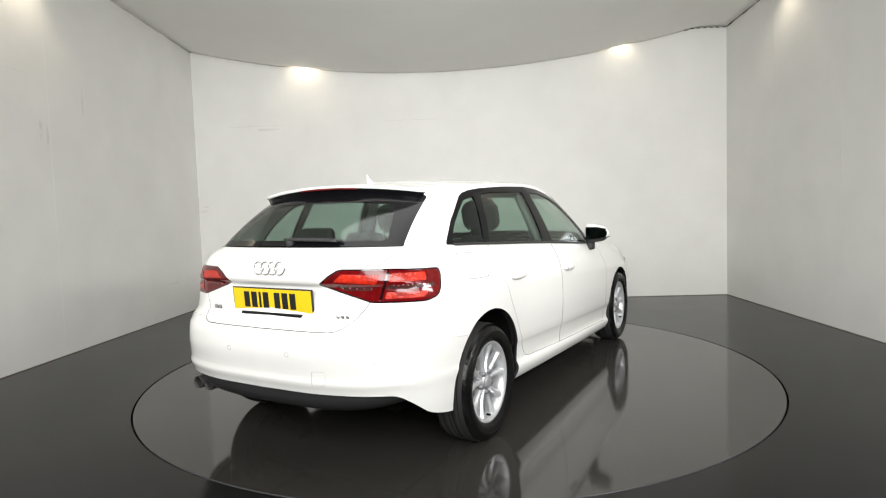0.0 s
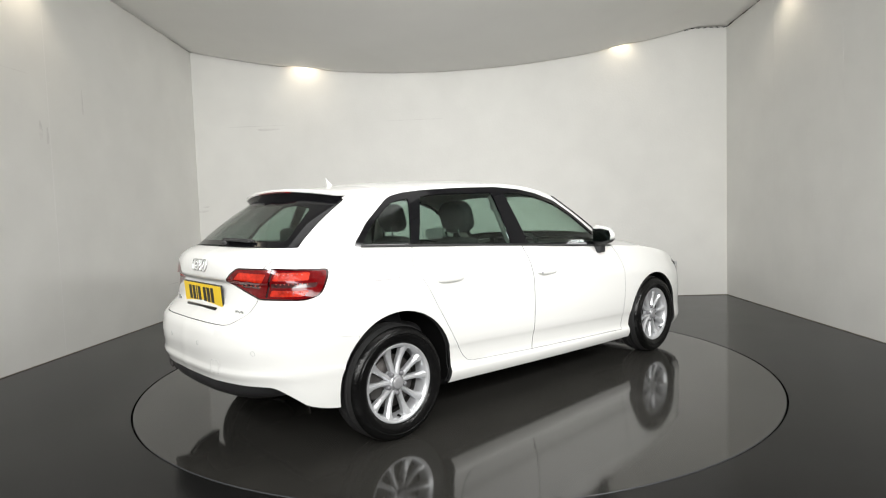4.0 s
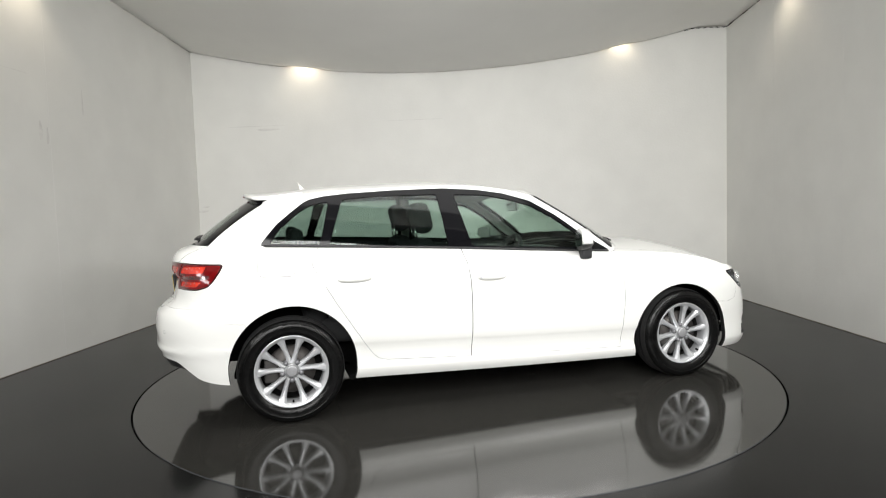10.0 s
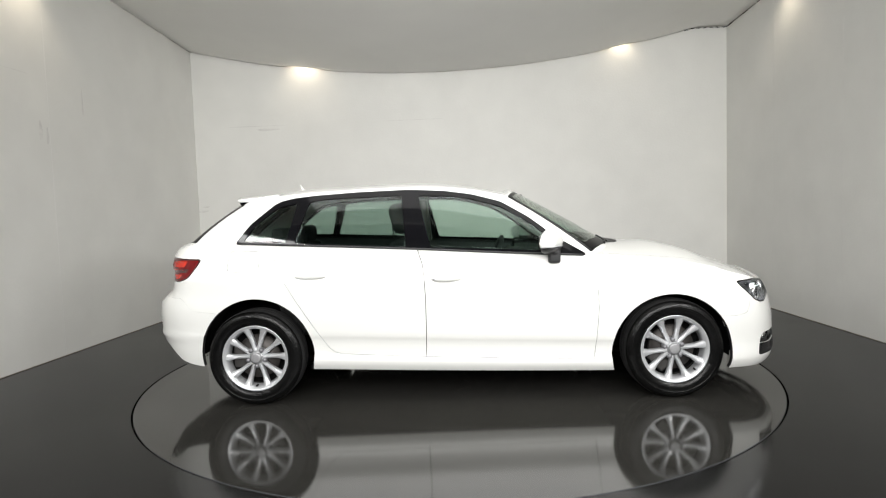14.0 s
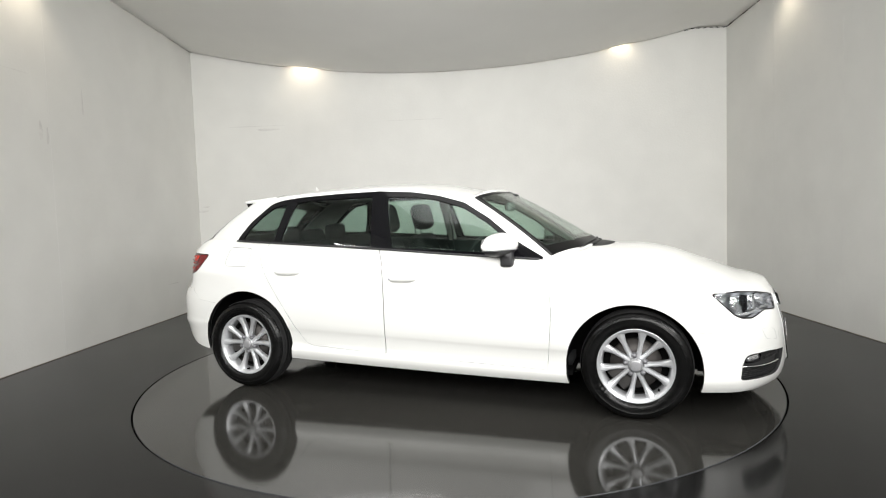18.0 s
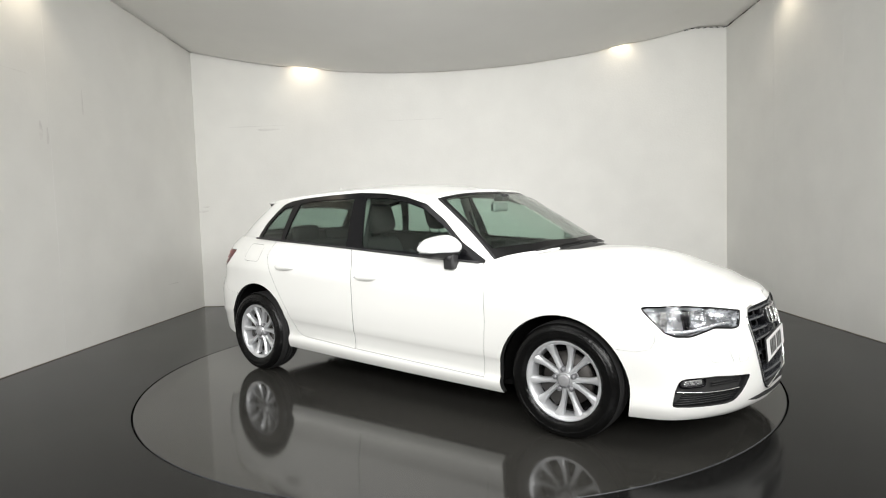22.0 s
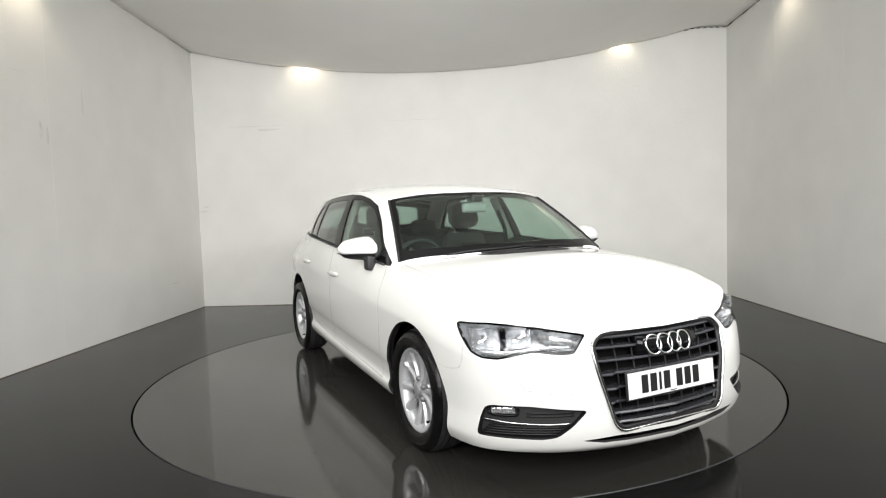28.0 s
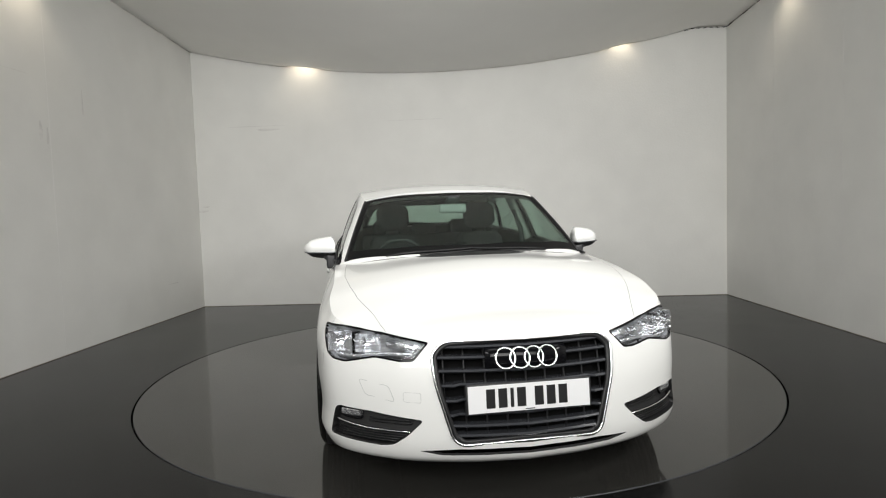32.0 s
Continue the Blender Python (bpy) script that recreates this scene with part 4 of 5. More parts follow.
M_CAP = mat("cap_grey", (0.33, 0.33, 0.34), 0.35, metal=0.3, vary=0.2, scale=60)
M_TREAD = mat("tyre_tread", (0.016, 0.016, 0.016), 0.7, vary=0.3, scale=25)


def spoke_mesh(a0, a1, inner, outer, w0, w1, y0, y1):
    """One tapered spoke from the hub to the rim; its face lies at y0 by the hub and y1 by the rim."""
    bm = bmesh.new()
    n = 10
    rows = []
    for i in range(n + 1):
        t = i / n
        r = inner + (outer - inner) * t
        a = a0 + (a1 - a0) * t
        e = w0 * (1 - 0.10 * math.sin(math.pi * t)) + (w1 - w0) * t ** 4.5
        y = y0 + (y1 - y0) * t + 0.010 * math.sin(t * math.pi)
        c, d = Vector((math.cos(a), 0, math.sin(a))), Vector((-math.sin(a), 0, math.cos(a)))
        rows.append([bm.verts.new(c * r + d * e * q + Vector((0, y + h, 0))) for q, h in
                     ((-1.0, 0.036), (-1.0, 0.010), (-0.45, -0.001), (0.0, -0.002), (0.45, -0.001), (1.0, 0.010), (1.0, 0.036))])
    for a, b in zip(rows, rows[1:]):
        for k in range(6):
            bm.faces.new((a[k], a[k + 1], b[k + 1], b[k]))
    bmesh.ops.recalc_face_normals(bm, faces=bm.faces[:])
    return bm


def make_wheel(x, s):
    """A wheel whose face looks along -y, then turned for the left side."""
    w = new("wheel")
    w.parent = car
    tagged(w, "silver ten-spoke alloy wheel with black tyre")
    bm = bmesh.new()
    lathe(bm, [(0.205, -0.078), (0.214, -0.092), (0.235, -0.101), (0.262, -0.104), (0.281, -0.100), (0.294, -0.089), (0.301, -0.075)], 72)
    lathe(bm, [(0.301, 0.075), (0.294, 0.089), (0.262, 0.104), (0.214, 0.092), (0.205, 0.078)], 72)
    part("tyre", bm, M_RUBBER, w, "black rubber tyre sidewall")
    bm = bmesh.new()
    lathe(bm, [(0.3010, -0.075), (0.3065, -0.055), (0.3075, -0.052), (0.3030, -0.050), (0.3030, -0.044), (0.3080, -0.042), (0.3085, -0.016), (0.3030, -0.014),
               (0.3030, -0.006), (0.3085, -0.004), (0.3085, 0.004), (0.3030, 0.006), (0.3030, 0.014), (0.3085, 0.016), (0.3080, 0.042), (0.3030, 0.044),
               (0.3030, 0.050), (0.3075, 0.052), (0.3010, 0.075)], 72)
    part("tread", bm, M_TREAD, w, "grooved tread")
    bm = bmesh.new()
    lathe(bm, [(0.262, -0.1042), (0.2645, -0.1062), (0.268, -0.1056), (0.270, -0.1030)], 72)
    part("sidewall_rib", bm, M_RUBBER, w)
    bm = bmesh.new()
    lathe(bm, [(0.181, -0.005), (0.183, -0.040), (0.186, -0.064), (0.194, -0.080), (0.205, -0.086), (0.2115, -0.0885), (0.2135, -0.083), (0.210, -0.072)], 72)
    part("rim", bm, M_ALLOY, w, "silver rim")
    bm = bmesh.new()
    lathe(bm, [(0.188, 0.06), (0.182, 0.01), (0.181, -0.005)], 56)
    part("rim_barrel", bm, M_ALLOY_IN, w, "dull inner rim")
    bm = bmesh.new()
    lathe(bm, [(0.0, 0.030), (0.10, 0.030), (0.188, 0.032)], 40)
    part("wheel_back", bm, M_DARK, w)
    bm = bmesh.new()
    lathe(bm, [(0.045, -0.018), (0.140, -0.018), (0.142, -0.006), (0.142, 0.004)], 48)
    part("brake_disc", bm, M_DISC, w, "rusty grey brake disc")
    bm = bmesh.new()
    box(bm, (-0.155, -0.035, -0.07), (-0.075, 0.01, 0.07), 0.012)
    part("brake_caliper", bm, M_ALLOY_IN, w)
    for k in range(5):
        c = math.pi / 2 + 2 * math.pi * k / 5
        for d in (-1, 1):
            part("spoke", spoke_mesh(c + d * radians(13.0), c + d * radians(18.0), 0.044, 0.206, 0.0142, 0.0350, -0.062, -0.081), M_ALLOY, w, smooth=False)
        a = c + math.pi / 5
        bm = bmesh.new()
        at = Vector((0.0555 * math.cos(a), 0, 0.0555 * math.sin(a)))
        lathe(bm, [(0.0, -0.074), (0.009, -0.073), (0.0138, -0.068), (0.0155, -0.045)], 12, at=at)
        part("wheel_bolt", bm, M_BOLT, w, "grey wheel bolt cover")
    bm = bmesh.new()
    lathe(bm, [(0.030, -0.070), (0.044, -0.056), (0.058, -0.042), (0.062, -0.034), (0.064, -0.02)], 40)
    part("hub", bm, M_ALLOY, w)
    bm = bmesh.new()
    lathe(bm, [(0.0, -0.0815), (0.024, -0.081), (0.032, -0.079), (0.0345, -0.074), (0.0345, -0.06)], 32)
    part("centre_cap", bm, M_CAP, w, "grey centre cap")
    bm = bmesh.new()
    lathe(bm, [(0.0, -0.082), (0.006, -0.082), (0.006, -0.06)], 10, at=(0.0, 0, -0.178))
    part("valve", bm, M_DARK, w)
    return w


wheel = make_wheel(-1.318, -1)
wheel.matrix_basis = pose(-1.318, -0.750, 0.308)
copy_thing(wheel, pose(1.320, -0.786, 0.308, 0, -43, 0))
copy_thing(wheel, pose(-1.318, 0.750, 0.308, 0, 0, 180))
copy_thing(wheel, pose(1.320, 0.786, 0.308, 0, -8, 180))

# wheel arch liners and the floor pan
for k, (cx, cz, r) in ARCH.items():
    for s in SIDES:
        bm = bmesh.new()
        prof = [(0.0, s * 0.50), (r + 0.006, s * 0.50), (r + 0.010, s * 0.60), (r + 0.006, s * 0.805)]
        lathe(bm, prof, 56, at=(cx, 0, cz))
        bmesh.ops.delete(bm, geom=[v for v in bm.verts if v.co.z < (0.285 if k == "rear" and v.co.x < cx else 0.215)], context="VERTS")
        part("arch_liner", bm, M_DARK, car, "black wheel arch liner")
bm = bmesh.new()
for x0, x1, w in ((-1.66, -0.98, 0.48), (-0.98, 0.96, 0.765), (0.96, 1.66, 0.48), (1.66, 1.95, 0.52)):
    box(bm, (x0, -w, 0.205), (x1, w, 0.235), 0.004)
part("underbody", bm, M_DARK, car, "black underbody")

# diffuser and exhaust
bm = bmesh.new()
halves = []
for j in range(27):
    q = []
    for z, d in ((0.440, 0.050), (0.400, 0.042), (0.360, 0.040), (0.320, 0.062), (0.292, 0.115), (0.280, 0.20)):
        x, y, nx, ny = OUTLINE[j]
        f = j / 26
        q.append(Vector((x - nx * (d + 0.02 * (1 - nx * nx)), y - ny * d, z + 0.055 * f ** 3)))
    halves.append(q)
vr = [[bm.verts.new(p) for p in q] for q in halves]
vl = [vr[0]] + [[bm.verts.new((p.x, -p.y, p.z)) for p in q] for q in halves[1:]]
for vv in (vr, vl):
    for a, b in zip(vv, vv[1:]):
        for k in range(5):
            bm.faces.new((a[k], b[k], b[k + 1], a[k + 1]))
bmesh.ops.recalc_face_normals(bm, faces=bm.faces[:])
part("diffuser", bm, M_PLASTIC, car, "black plastic rear diffuser")
for y in (0.50, 0.585):
    bm = bmesh.new()
    lathe(bm, [(0.026, 0.14), (0.032, 0.14), (0.034, 0.0), (0.031, -0.004), (0.028, 0.01), (0.028, 0.13)], 24, "x", at=(-2.005, y, 0.325))
    part("exhaust_pipe", bm, M_ALLOY_IN, car, "dull metal exhaust pipe")


# ---- front: grille, badge, plates ----
def plate(name, at, turn, ground, label, holder):
    """A number plate with plain bars for its characters; faces +x before turning."""
    root = new(name)
    root.parent = car
    tagged(root, label)
    m = at @ turn
    bm = bmesh.new()
    box(bm, (-0.010, -0.266, -0.062), (-0.002, 0.266, 0.062), 0.003)
    bmesh.ops.transform(bm, matrix=m, verts=bm.verts)
    part("plate_holder", bm, holder, root)
    bm = bmesh.new()
    box(bm, (-0.002, -0.258, -0.0555), (0.001, 0.258, 0.0555), 0.001)
    bmesh.ops.transform(bm, matrix=m, verts=bm.verts)
    part("plate_sheet", bm, ground, root, smooth=False)
    y = -0.183
    for k in range(7):
        bm = bmesh.new()
        w = 0.014 if k == 2 else 0.037
        box(bm, (0.001, y, -0.038), (0.0022, y + w, 0.040))
        bmesh.ops.transform(bm, matrix=m, verts=bm.verts)
        part("character_bar", bm, M_INK, root, smooth=False)
        y += w + (0.014 if k != 3 else 0.038)
    bm = bmesh.new()
    box(bm, (0.001, -0.02, -0.0515), (0.002, 0.02, -0.0475))
    bmesh.ops.transform(bm, matrix=m, verts=bm.verts)
    part("maker_bar", bm, M_GREY, root, smooth=False)
    return root


grille = new("grille")
grille.parent = car
tagged(grille, "dark grey slatted grille in a chrome frame")


def front_at(y, z, back=0.0):
    p, n = on_front(y, z)
    return Vector((p.x - back, y, z))


pts = [front_at(y, z, -0.006) for y, z in GRILLE]
part("chrome_frame", tube(bmesh.new(), pts, 0.0065, 8, closed=True), M_CHROME, grille, "thin chrome frame")
pts = [front_at(y * 0.965, 0.47 + (z - 0.47) * 0.955, 0.008) for y, z in GRILLE]
part("inner_frame", tube(bmesh.new(), pts, 0.011, 6, closed=True), M_SOOT, grille, "grey inner frame")
bm = bmesh.new()
vs = [[bm.verts.new(front_at(-0.41 + 0.82 * j / 12, 0.25 + 0.42 * i / 6, 0.085)) for j in range(13)] for i in range(7)]
for a, b in zip(vs, vs[1:]):
    for j in range(12):
        bm.faces.new((a[j], a[j + 1], b[j + 1], b[j]))
part("grille_backing", bm, M_DARK, grille, "black duct behind the grille")


def grille_half(z):
    f = table([(0.256, 0.295), (0.28, 0.318), (0.50, 0.380), (0.620, 0.390), (0.672, 0.34)])
    return f(z) - 0.012


for z in (0.292, 0.332, 0.374, 0.433, 0.494, 0.552, 0.605, 0.646):
    w = grille_half(z)
    bm = bmesh.new()
    rows = []
    for j in range(25):
        y = -w + 2 * w * j / 24
        p = front_at(y, z, 0.034 if abs(y) < 0.29 and 0.37 < z < 0.5 else 0.012)
        rows.append([bm.verts.new(p + Vector(q)) for q in ((0.002, 0, 0.004), (0.008, 0, -0.003), (0.000, 0, -0.010), (-0.045, 0, -0.006), (-0.045, 0, 0.002))])
    for a, b in zip(rows, rows[1:]):
        for k in range(5):
            bm.faces.new((a[k], a[(k + 1) % 5], b[(k + 1) % 5], b[k]))
    bm.faces.new(rows[0])
    bm.faces.new(rows[-1][::-1])
    bmesh.ops.recalc_face_normals(bm, faces=bm.faces[:])
    part("slat", bm, M_GREY, grille, smooth=False)
for k in range(9):
    y = -0.34 + 0.085 * k
    z0, z1 = 0.268, 0.658
    if abs(y) > 0.30:
        z0 = 0.42
    bm = bmesh.new()
    tube(bm, [front_at(y, z0 + (z1 - z0) * j / 6, 0.045) for j in range(7)], 0.004, 5)
    part("divider", bm, M_SOOT, grille)
bm = bmesh.new()
tube(bm, [front_at(-0.17 + 0.34 * j / 8, 0.594, 0.024) for j in range(9)], 0.030, 8, flat=1.6)
part("badge_backing", bm, M_BLACK, grille, "dark badge block")


def rings_badge(name, place, r, pitch, thickness, parent, label):
    root = new(name)
    root.parent = parent
    tagged(root, label)
    for k in range(4):
        c = (k - 1.5) * pitch
        pts = [place(c + r * math.cos(2 * math.pi * j / 36), r * math.sin(2 * math.pi * j / 36)) + Vector((0.0015 * (k % 2), 0, 0)) for j in range(36)]
        part("ring", tube(bmesh.new(), pts, thickness, 8, closed=True), M_CHROME, root)
    return root


rings_badge("badge", lambda a, b: front_at(a, 0.597 + b, -0.003), 0.0405, 0.0595, 0.0054, car, "chrome badge of four linked rings")
plate("number_plate", pose(front_at(0.0, 0.438).x - 0.020, 0.004, 0.438), pose(0, 0, 0, 0, -5, 0), M_WHITE, "white front number plate with plain black bars", M_PLASTIC)

# ---- rear: plate, badges, sensors, wiper ----
rp, rn = on_rear(0.0, 0.80)
plate("number_plate", pose(rp.x - 0.010, 0.004, 0.800), pose(0, 0, 0, 0, 4, 180), M_YELLOW, "yellow rear number plate with plain black bars", M_PLASTIC)
bm = bmesh.new()
box(bm, (rp.x - 0.026, -0.20, 0.722), (rp.x + 0.03, 0.20, 0.742), 0.006)
part("tailgate_handle", bm, M_BLACK, car, "black tailgate handle strip")
BADGE_P, BADGE_N = on_rear(0.012, 0.958)
BADGE_T = Vector((-BADGE_N.z, 0, BADGE_N.x))
BADGE_T = BADGE_T if BADGE_T.z > 0 else -BADGE_T
BADGE_P.y = 0.0
rings_badge("badge", lambda a, b: BADGE_P + Y * a + BADGE_T * b + BADGE_N * 0.006, 0.0315, 0.047, 0.0034, car, "small chrome badge of four linked rings")
for y, w, z in ((0.41, 0.075, 0.749), (-0.42, 0.07, 0.735)):
    bm = bmesh.new()
    for k in range(2 if y > 0 else 3):
        q = y - w / 2 + w * k / (2 if y > 0 else 3)
        p = on_rear(q, z)[0]
        box(bm, (p.x - 0.004, q, z - 0.011), (p.x + 0.002, q + w / (2 if y > 0 else 3) * 0.75, z + 0.011), 0.002)
    part("model_badge", bm, M_CHROME, car, "small chrome badge of plain bars")
for y, z in ((-0.615, 0.562), (-0.190, 0.575), (0.190, 0.575), (0.615, 0.562)):
    p, n = on_rear(y, z)
    bm = bmesh.new()
    lathe(bm, [(0.0105, 0.0), (0.0115, 0.0015), (0.0125, 0.0), (0.0125, -0.004)], 20, "z")
    bmesh.ops.transform(bm, matrix=Matrix.Translation(p) @ n.to_track_quat("Z", "Y").to_matrix().to_4x4(), verts=bm.verts)
    part("parking_sensor", bm, M_PALE, rear_bumper, "round parking sensor")
p, n = on_rear(-0.36, 0.475)
bm = tube(bmesh.new(), [on_rear(-0.36 + a, 0.475 + b)[0] - Vector((0.0005, 0, 0)) for a, b in rounded([(-0.035, -0.032), (0.035, -0.032), (0.035, 0.032), (-0.035, 0.032)], 0.008, 2)],
          0.0008, 5, closed=True)
part("tow_cover_joint", bm, M_PALE, rear_bumper)
bm = tube(bmesh.new(), [front_at(-0.62 + a, 0.470 + b, -0.0005) for a, b in rounded([(-0.045, -0.022), (0.075, -0.044), (0.052, 0.020), (-0.070, 0.040)], 0.012, 2)], 0.0009, 5, closed=True)
part("washer_cover_joint", bm, M_PALE, car, "headlight washer cover joint")
bm = tube(bmesh.new(), [front_at(-0.475 + a, 0.448 + b, 0.0002) for a, b in rounded([(-0.035, -0.02), (0.035, -0.022), (0.035, 0.018), (-0.035, 0.02)], 0.008, 2)], 0.0008, 5, closed=True)
part("tow_cover_joint", bm, M_PALE, car)


def rear_at(y, v, lift):
    n = Vector((-0.657, 0, 0.754))
    hit = green_tree.ray_cast(Y * y + rv * v + n * 4, -n)[0]
    return (hit if hit else Y * y + rv * v + n * 2.1) + n * lift


def screen_at(y, v, lift):
    n = Vector((0.526, 0, 0.850))
    hit = None
    while hit is None:
        hit = green_tree.ray_cast(Y * y + wv * v + n * 4, -n)[0]
        v += 0.006
    return hit + n * lift


wiper = new("rear_wiper")
wiper.parent = car
tagged(wiper, "black rear wiper")
bm = bmesh.new()
p = rear_at(0.0, -0.700, 0.0)
lathe(bm, [(0.0, 0.024), (0.014, 0.023), (0.020, 0.016), (0.024, 0.0)], 16, "z")
bmesh.ops.transform(bm, matrix=Matrix.Translation(p) @ Vector((-0.657, 0, 0.754)).to_track_quat("Z", "Y").to_matrix().to_4x4(), verts=bm.verts)
part("pivot", bm, M_PLASTIC, wiper)
part("arm", tube(bmesh.new(), [rear_at(-0.0 - 0.30 * k / 8, -0.694 + 0.004 * k / 8, 0.018 - 0.004 * k / 8) for k in range(9)], 0.011, 6, flat=0.6), M_PLASTIC, wiper)
part("blade", tube(bmesh.new(), [rear_at(0.05 - 0.37 * k / 8, -0.680, 0.012) for k in range(9)], 0.007, 6), M_PLASTIC, wiper)
for a, b in ((-0.50, 0.06), (0.0, 0.47)):
    w = new("windscreen_wiper")
    w.parent = car
    tagged(w, "black windscreen wiper")
    part("blade", tube(bmesh.new(), [screen_at(a + (b - a) * k / 10, -0.335 - 0.045 * (1 - ((a + (b - a) * k / 10) / 0.6) ** 2) + 0.012, 0.007) for k in range(11)], 0.005, 6), M_SOOT, w)
    part("arm", tube(bmesh.new(), [screen_at(a + (b - a) * (0.35 + 0.65 * k / 8), -0.352 - 0.045 * (1 - ((a + (b - a) * (0.35 + 0.65 * k / 8)) / 0.6) ** 2), 0.010) for k in range(9)], 0.005, 6), M_SOOT, w)
# scuttle panel between the bonnet and the windscreen
bm = bmesh.new()
rows = []
for j in range(25):
    y = -0.715 + 1.43 * j / 24
    f = 1 - (y / 0.715) ** 2
    rows.append([bm.verts.new((0.81 + 0.274 * f + d, y, 0.896 + 0.070 * f + z)) for d, z in ((-0.03, 0.0), (0.02, -0.002), (0.08, -0.012), (0.13, -0.045))])
for a, b in zip(rows, rows[1:]):
    for k in range(3):
        bm.faces.new((a[k], a[k + 1], b[k + 1], b[k]))
bmesh.ops.recalc_face_normals(bm, faces=bm.faces[:])
part("scuttle", bm, M_SOOT, car, "black scuttle panel under the windscreen")

# aerial fin
bm = bmesh.new()
rows = []
for j in range(11):
    g = j / 10
    h = 0.044 * max(0.0, 1 - 1.7 * g) ** 1.1 + 0.007 * (1 - g)
    w = 0.017 * math.sin(math.pi * min(1.0, 0.22 + g * 0.72)) + 0.002
    rows.append([bm.verts.new((-1.186 + 0.062 * g - 0.012 * k * (1 - g), q * w, k * h)) for q, k in ((-1, 0), (-0.62, 0.55), (0, 1), (0.62, 0.55), (1, 0))])
for a, b in zip(rows, rows[1:]):
    for k in range(4):
        bm.faces.new((a[k], a[k + 1], b[k + 1], b[k]))
bm.faces.new(rows[0])
bmesh.ops.recalc_face_normals(bm, faces=bm.faces[:])
bmesh.ops.translate(bm, vec=(0, 0, on_top(-1.15, 0.0, roof_tree)[0].z - 0.002), verts=bm.verts)
part("aerial", bm, M_PAINT, car, "white fin aerial on the roof")

# ---- handles, mirrors ----


def cushion_box(bm, lo, hi, s):
    """A rounded block on one side of the car, added to bm."""
    b = bmesh.new()
    box(b, lo, hi)
    bmesh.ops.bevel(b, geom=b.edges[:], offset=0.018, segments=3, affect="EDGES", profile=0.6)
    for v in b.verts:
        v.co.y *= s
    if s < 0:
        bmesh.ops.reverse_faces(b, faces=b.faces[:])
    tmp = bpy.data.meshes.new("block")
    b.to_mesh(tmp)
    b.free()
    bm.from_mesh(tmp)
    bpy.data.meshes.remove(tmp)


for s in SIDES:
    for key, x0, x1, z in (("rear", -1.040, -0.832, 0.826), ("front", -0.178, 0.020, 0.790)):
        d = doors[s, key]
        bm = bmesh.new()
        rows = []
        for k in range(17):
            g = k / 16
            x = x0 + (x1 - x0) * g
            e = max(1 - abs(2 * g - 1) ** 3.5, 0.02) ** 0.5
            p, n = on_side(x, z - 0.002 - 0.003 * math.sin(g * math.pi), s)
            p = p + n * (0.002 + 0.017 * e)
            rows.append([bm.verts.new(p + Z * 0.0185 * e * math.sin(a) + n * 0.011 * e * math.cos(a)) for a in [2 * math.pi * j / 14 for j in range(14)]])
        for ra, rb in zip(rows, rows[1:]):
            for j in range(14):
                bm.faces.new((ra[j], ra[(j + 1) % 14], rb[(j + 1) % 14], rb[j]))
        bm.faces.new(rows[0])
        bm.faces.new(rows[-1])
        bmesh.ops.recalc_face_normals(bm, faces=bm.faces[:])
        part("door_handle", bm, M_PAINT, d, "white door handle")
        bm = bmesh.new()
        xm = (x0 + x1) / 2
        vs = []
        for k in range(20):
            a = 2 * math.pi * k / 20
            p, n = on_side(xm + 0.050 * math.cos(a), z + 0.012 + 0.032 * math.sin(a), s)
            vs.append(bm.verts.new(p + n * 0.0012))
        c = bm.verts.new(on_side(xm, z + 0.012, s)[0] + Vector((0, s * -0.012, 0)))
        for k in range(20):
            bm.faces.new((vs[k], vs[(k + 1) % 20], c))
        bmesh.ops.recalc_face_normals(bm, faces=bm.faces[:])
        part("handle_cup", bm, M_PAINT, d)
    bm = bmesh.new()
    p, n = on_side(-0.158, 0.790, s)
    lathe(bm, [(0.0, 0.031), (0.006, 0.031), (0.0075, 0.026)], 14, "z")
    bmesh.ops.transform(bm, matrix=Matrix.Translation(p) @ Vector((0, s, 0)).to_track_quat("Z", "Y").to_matrix().to_4x4(), verts=bm.verts)
    if s < 0:
        part("keyhole", bm, M_LAMPGREY, doors[s, "front"])
    else:
        bm.free()

    mir = new("wing_mirror")
    mir.parent = car
    tagged(mir, "white wing mirror with black base")

    def shell(bm, out=1.0, low=0.0, high=9.0):
        """The mirror's case: blunt behind, rounded in front, narrowing outwards."""
        rows = []
        for j in range(15):
            g = j / 14
            y = 0.903 + (0.200 * g - 0.100) * out
            hgt = (0.073 * (1 - 0.42 * g ** 2)) * (1 - 0.75 * max(0, (g - 0.72) / 0.28) ** 2.2) * (1 - 0.5 * max(0, (0.14 - g) / 0.14) ** 2)
            dep = (0.105 - 0.035 * g) * (1 - 0.60 * max(0, (g - 0.72) / 0.28) ** 2.2)
            x0 = 0.553 - 0.06 * g
            zc = 0.996 - 0.004 * g
            row = []
            for k in range(20):
                a = 2 * math.pi * k / 20
                c, w = math.cos(a), math.sin(a)
                xx = dep * max(0.0, c) ** 0.75 if c > 0 else -0.012 * abs(c)
                zz = hgt * (abs(w) ** 0.75) * (1 if w > 0 else -1)
                row.append(bm.verts.new((x0 + xx * out, s * y, min(max(zc + zz * out, low), high))))
            rows.append(row)
        for a, b in zip(rows, rows[1:]):
            for k in range(20):
                bm.faces.new((a[k], a[(k + 1) % 20], b[(k + 1) % 20], b[k]))
        bm.faces.new(rows[0])
        bm.faces.new(rows[-1])
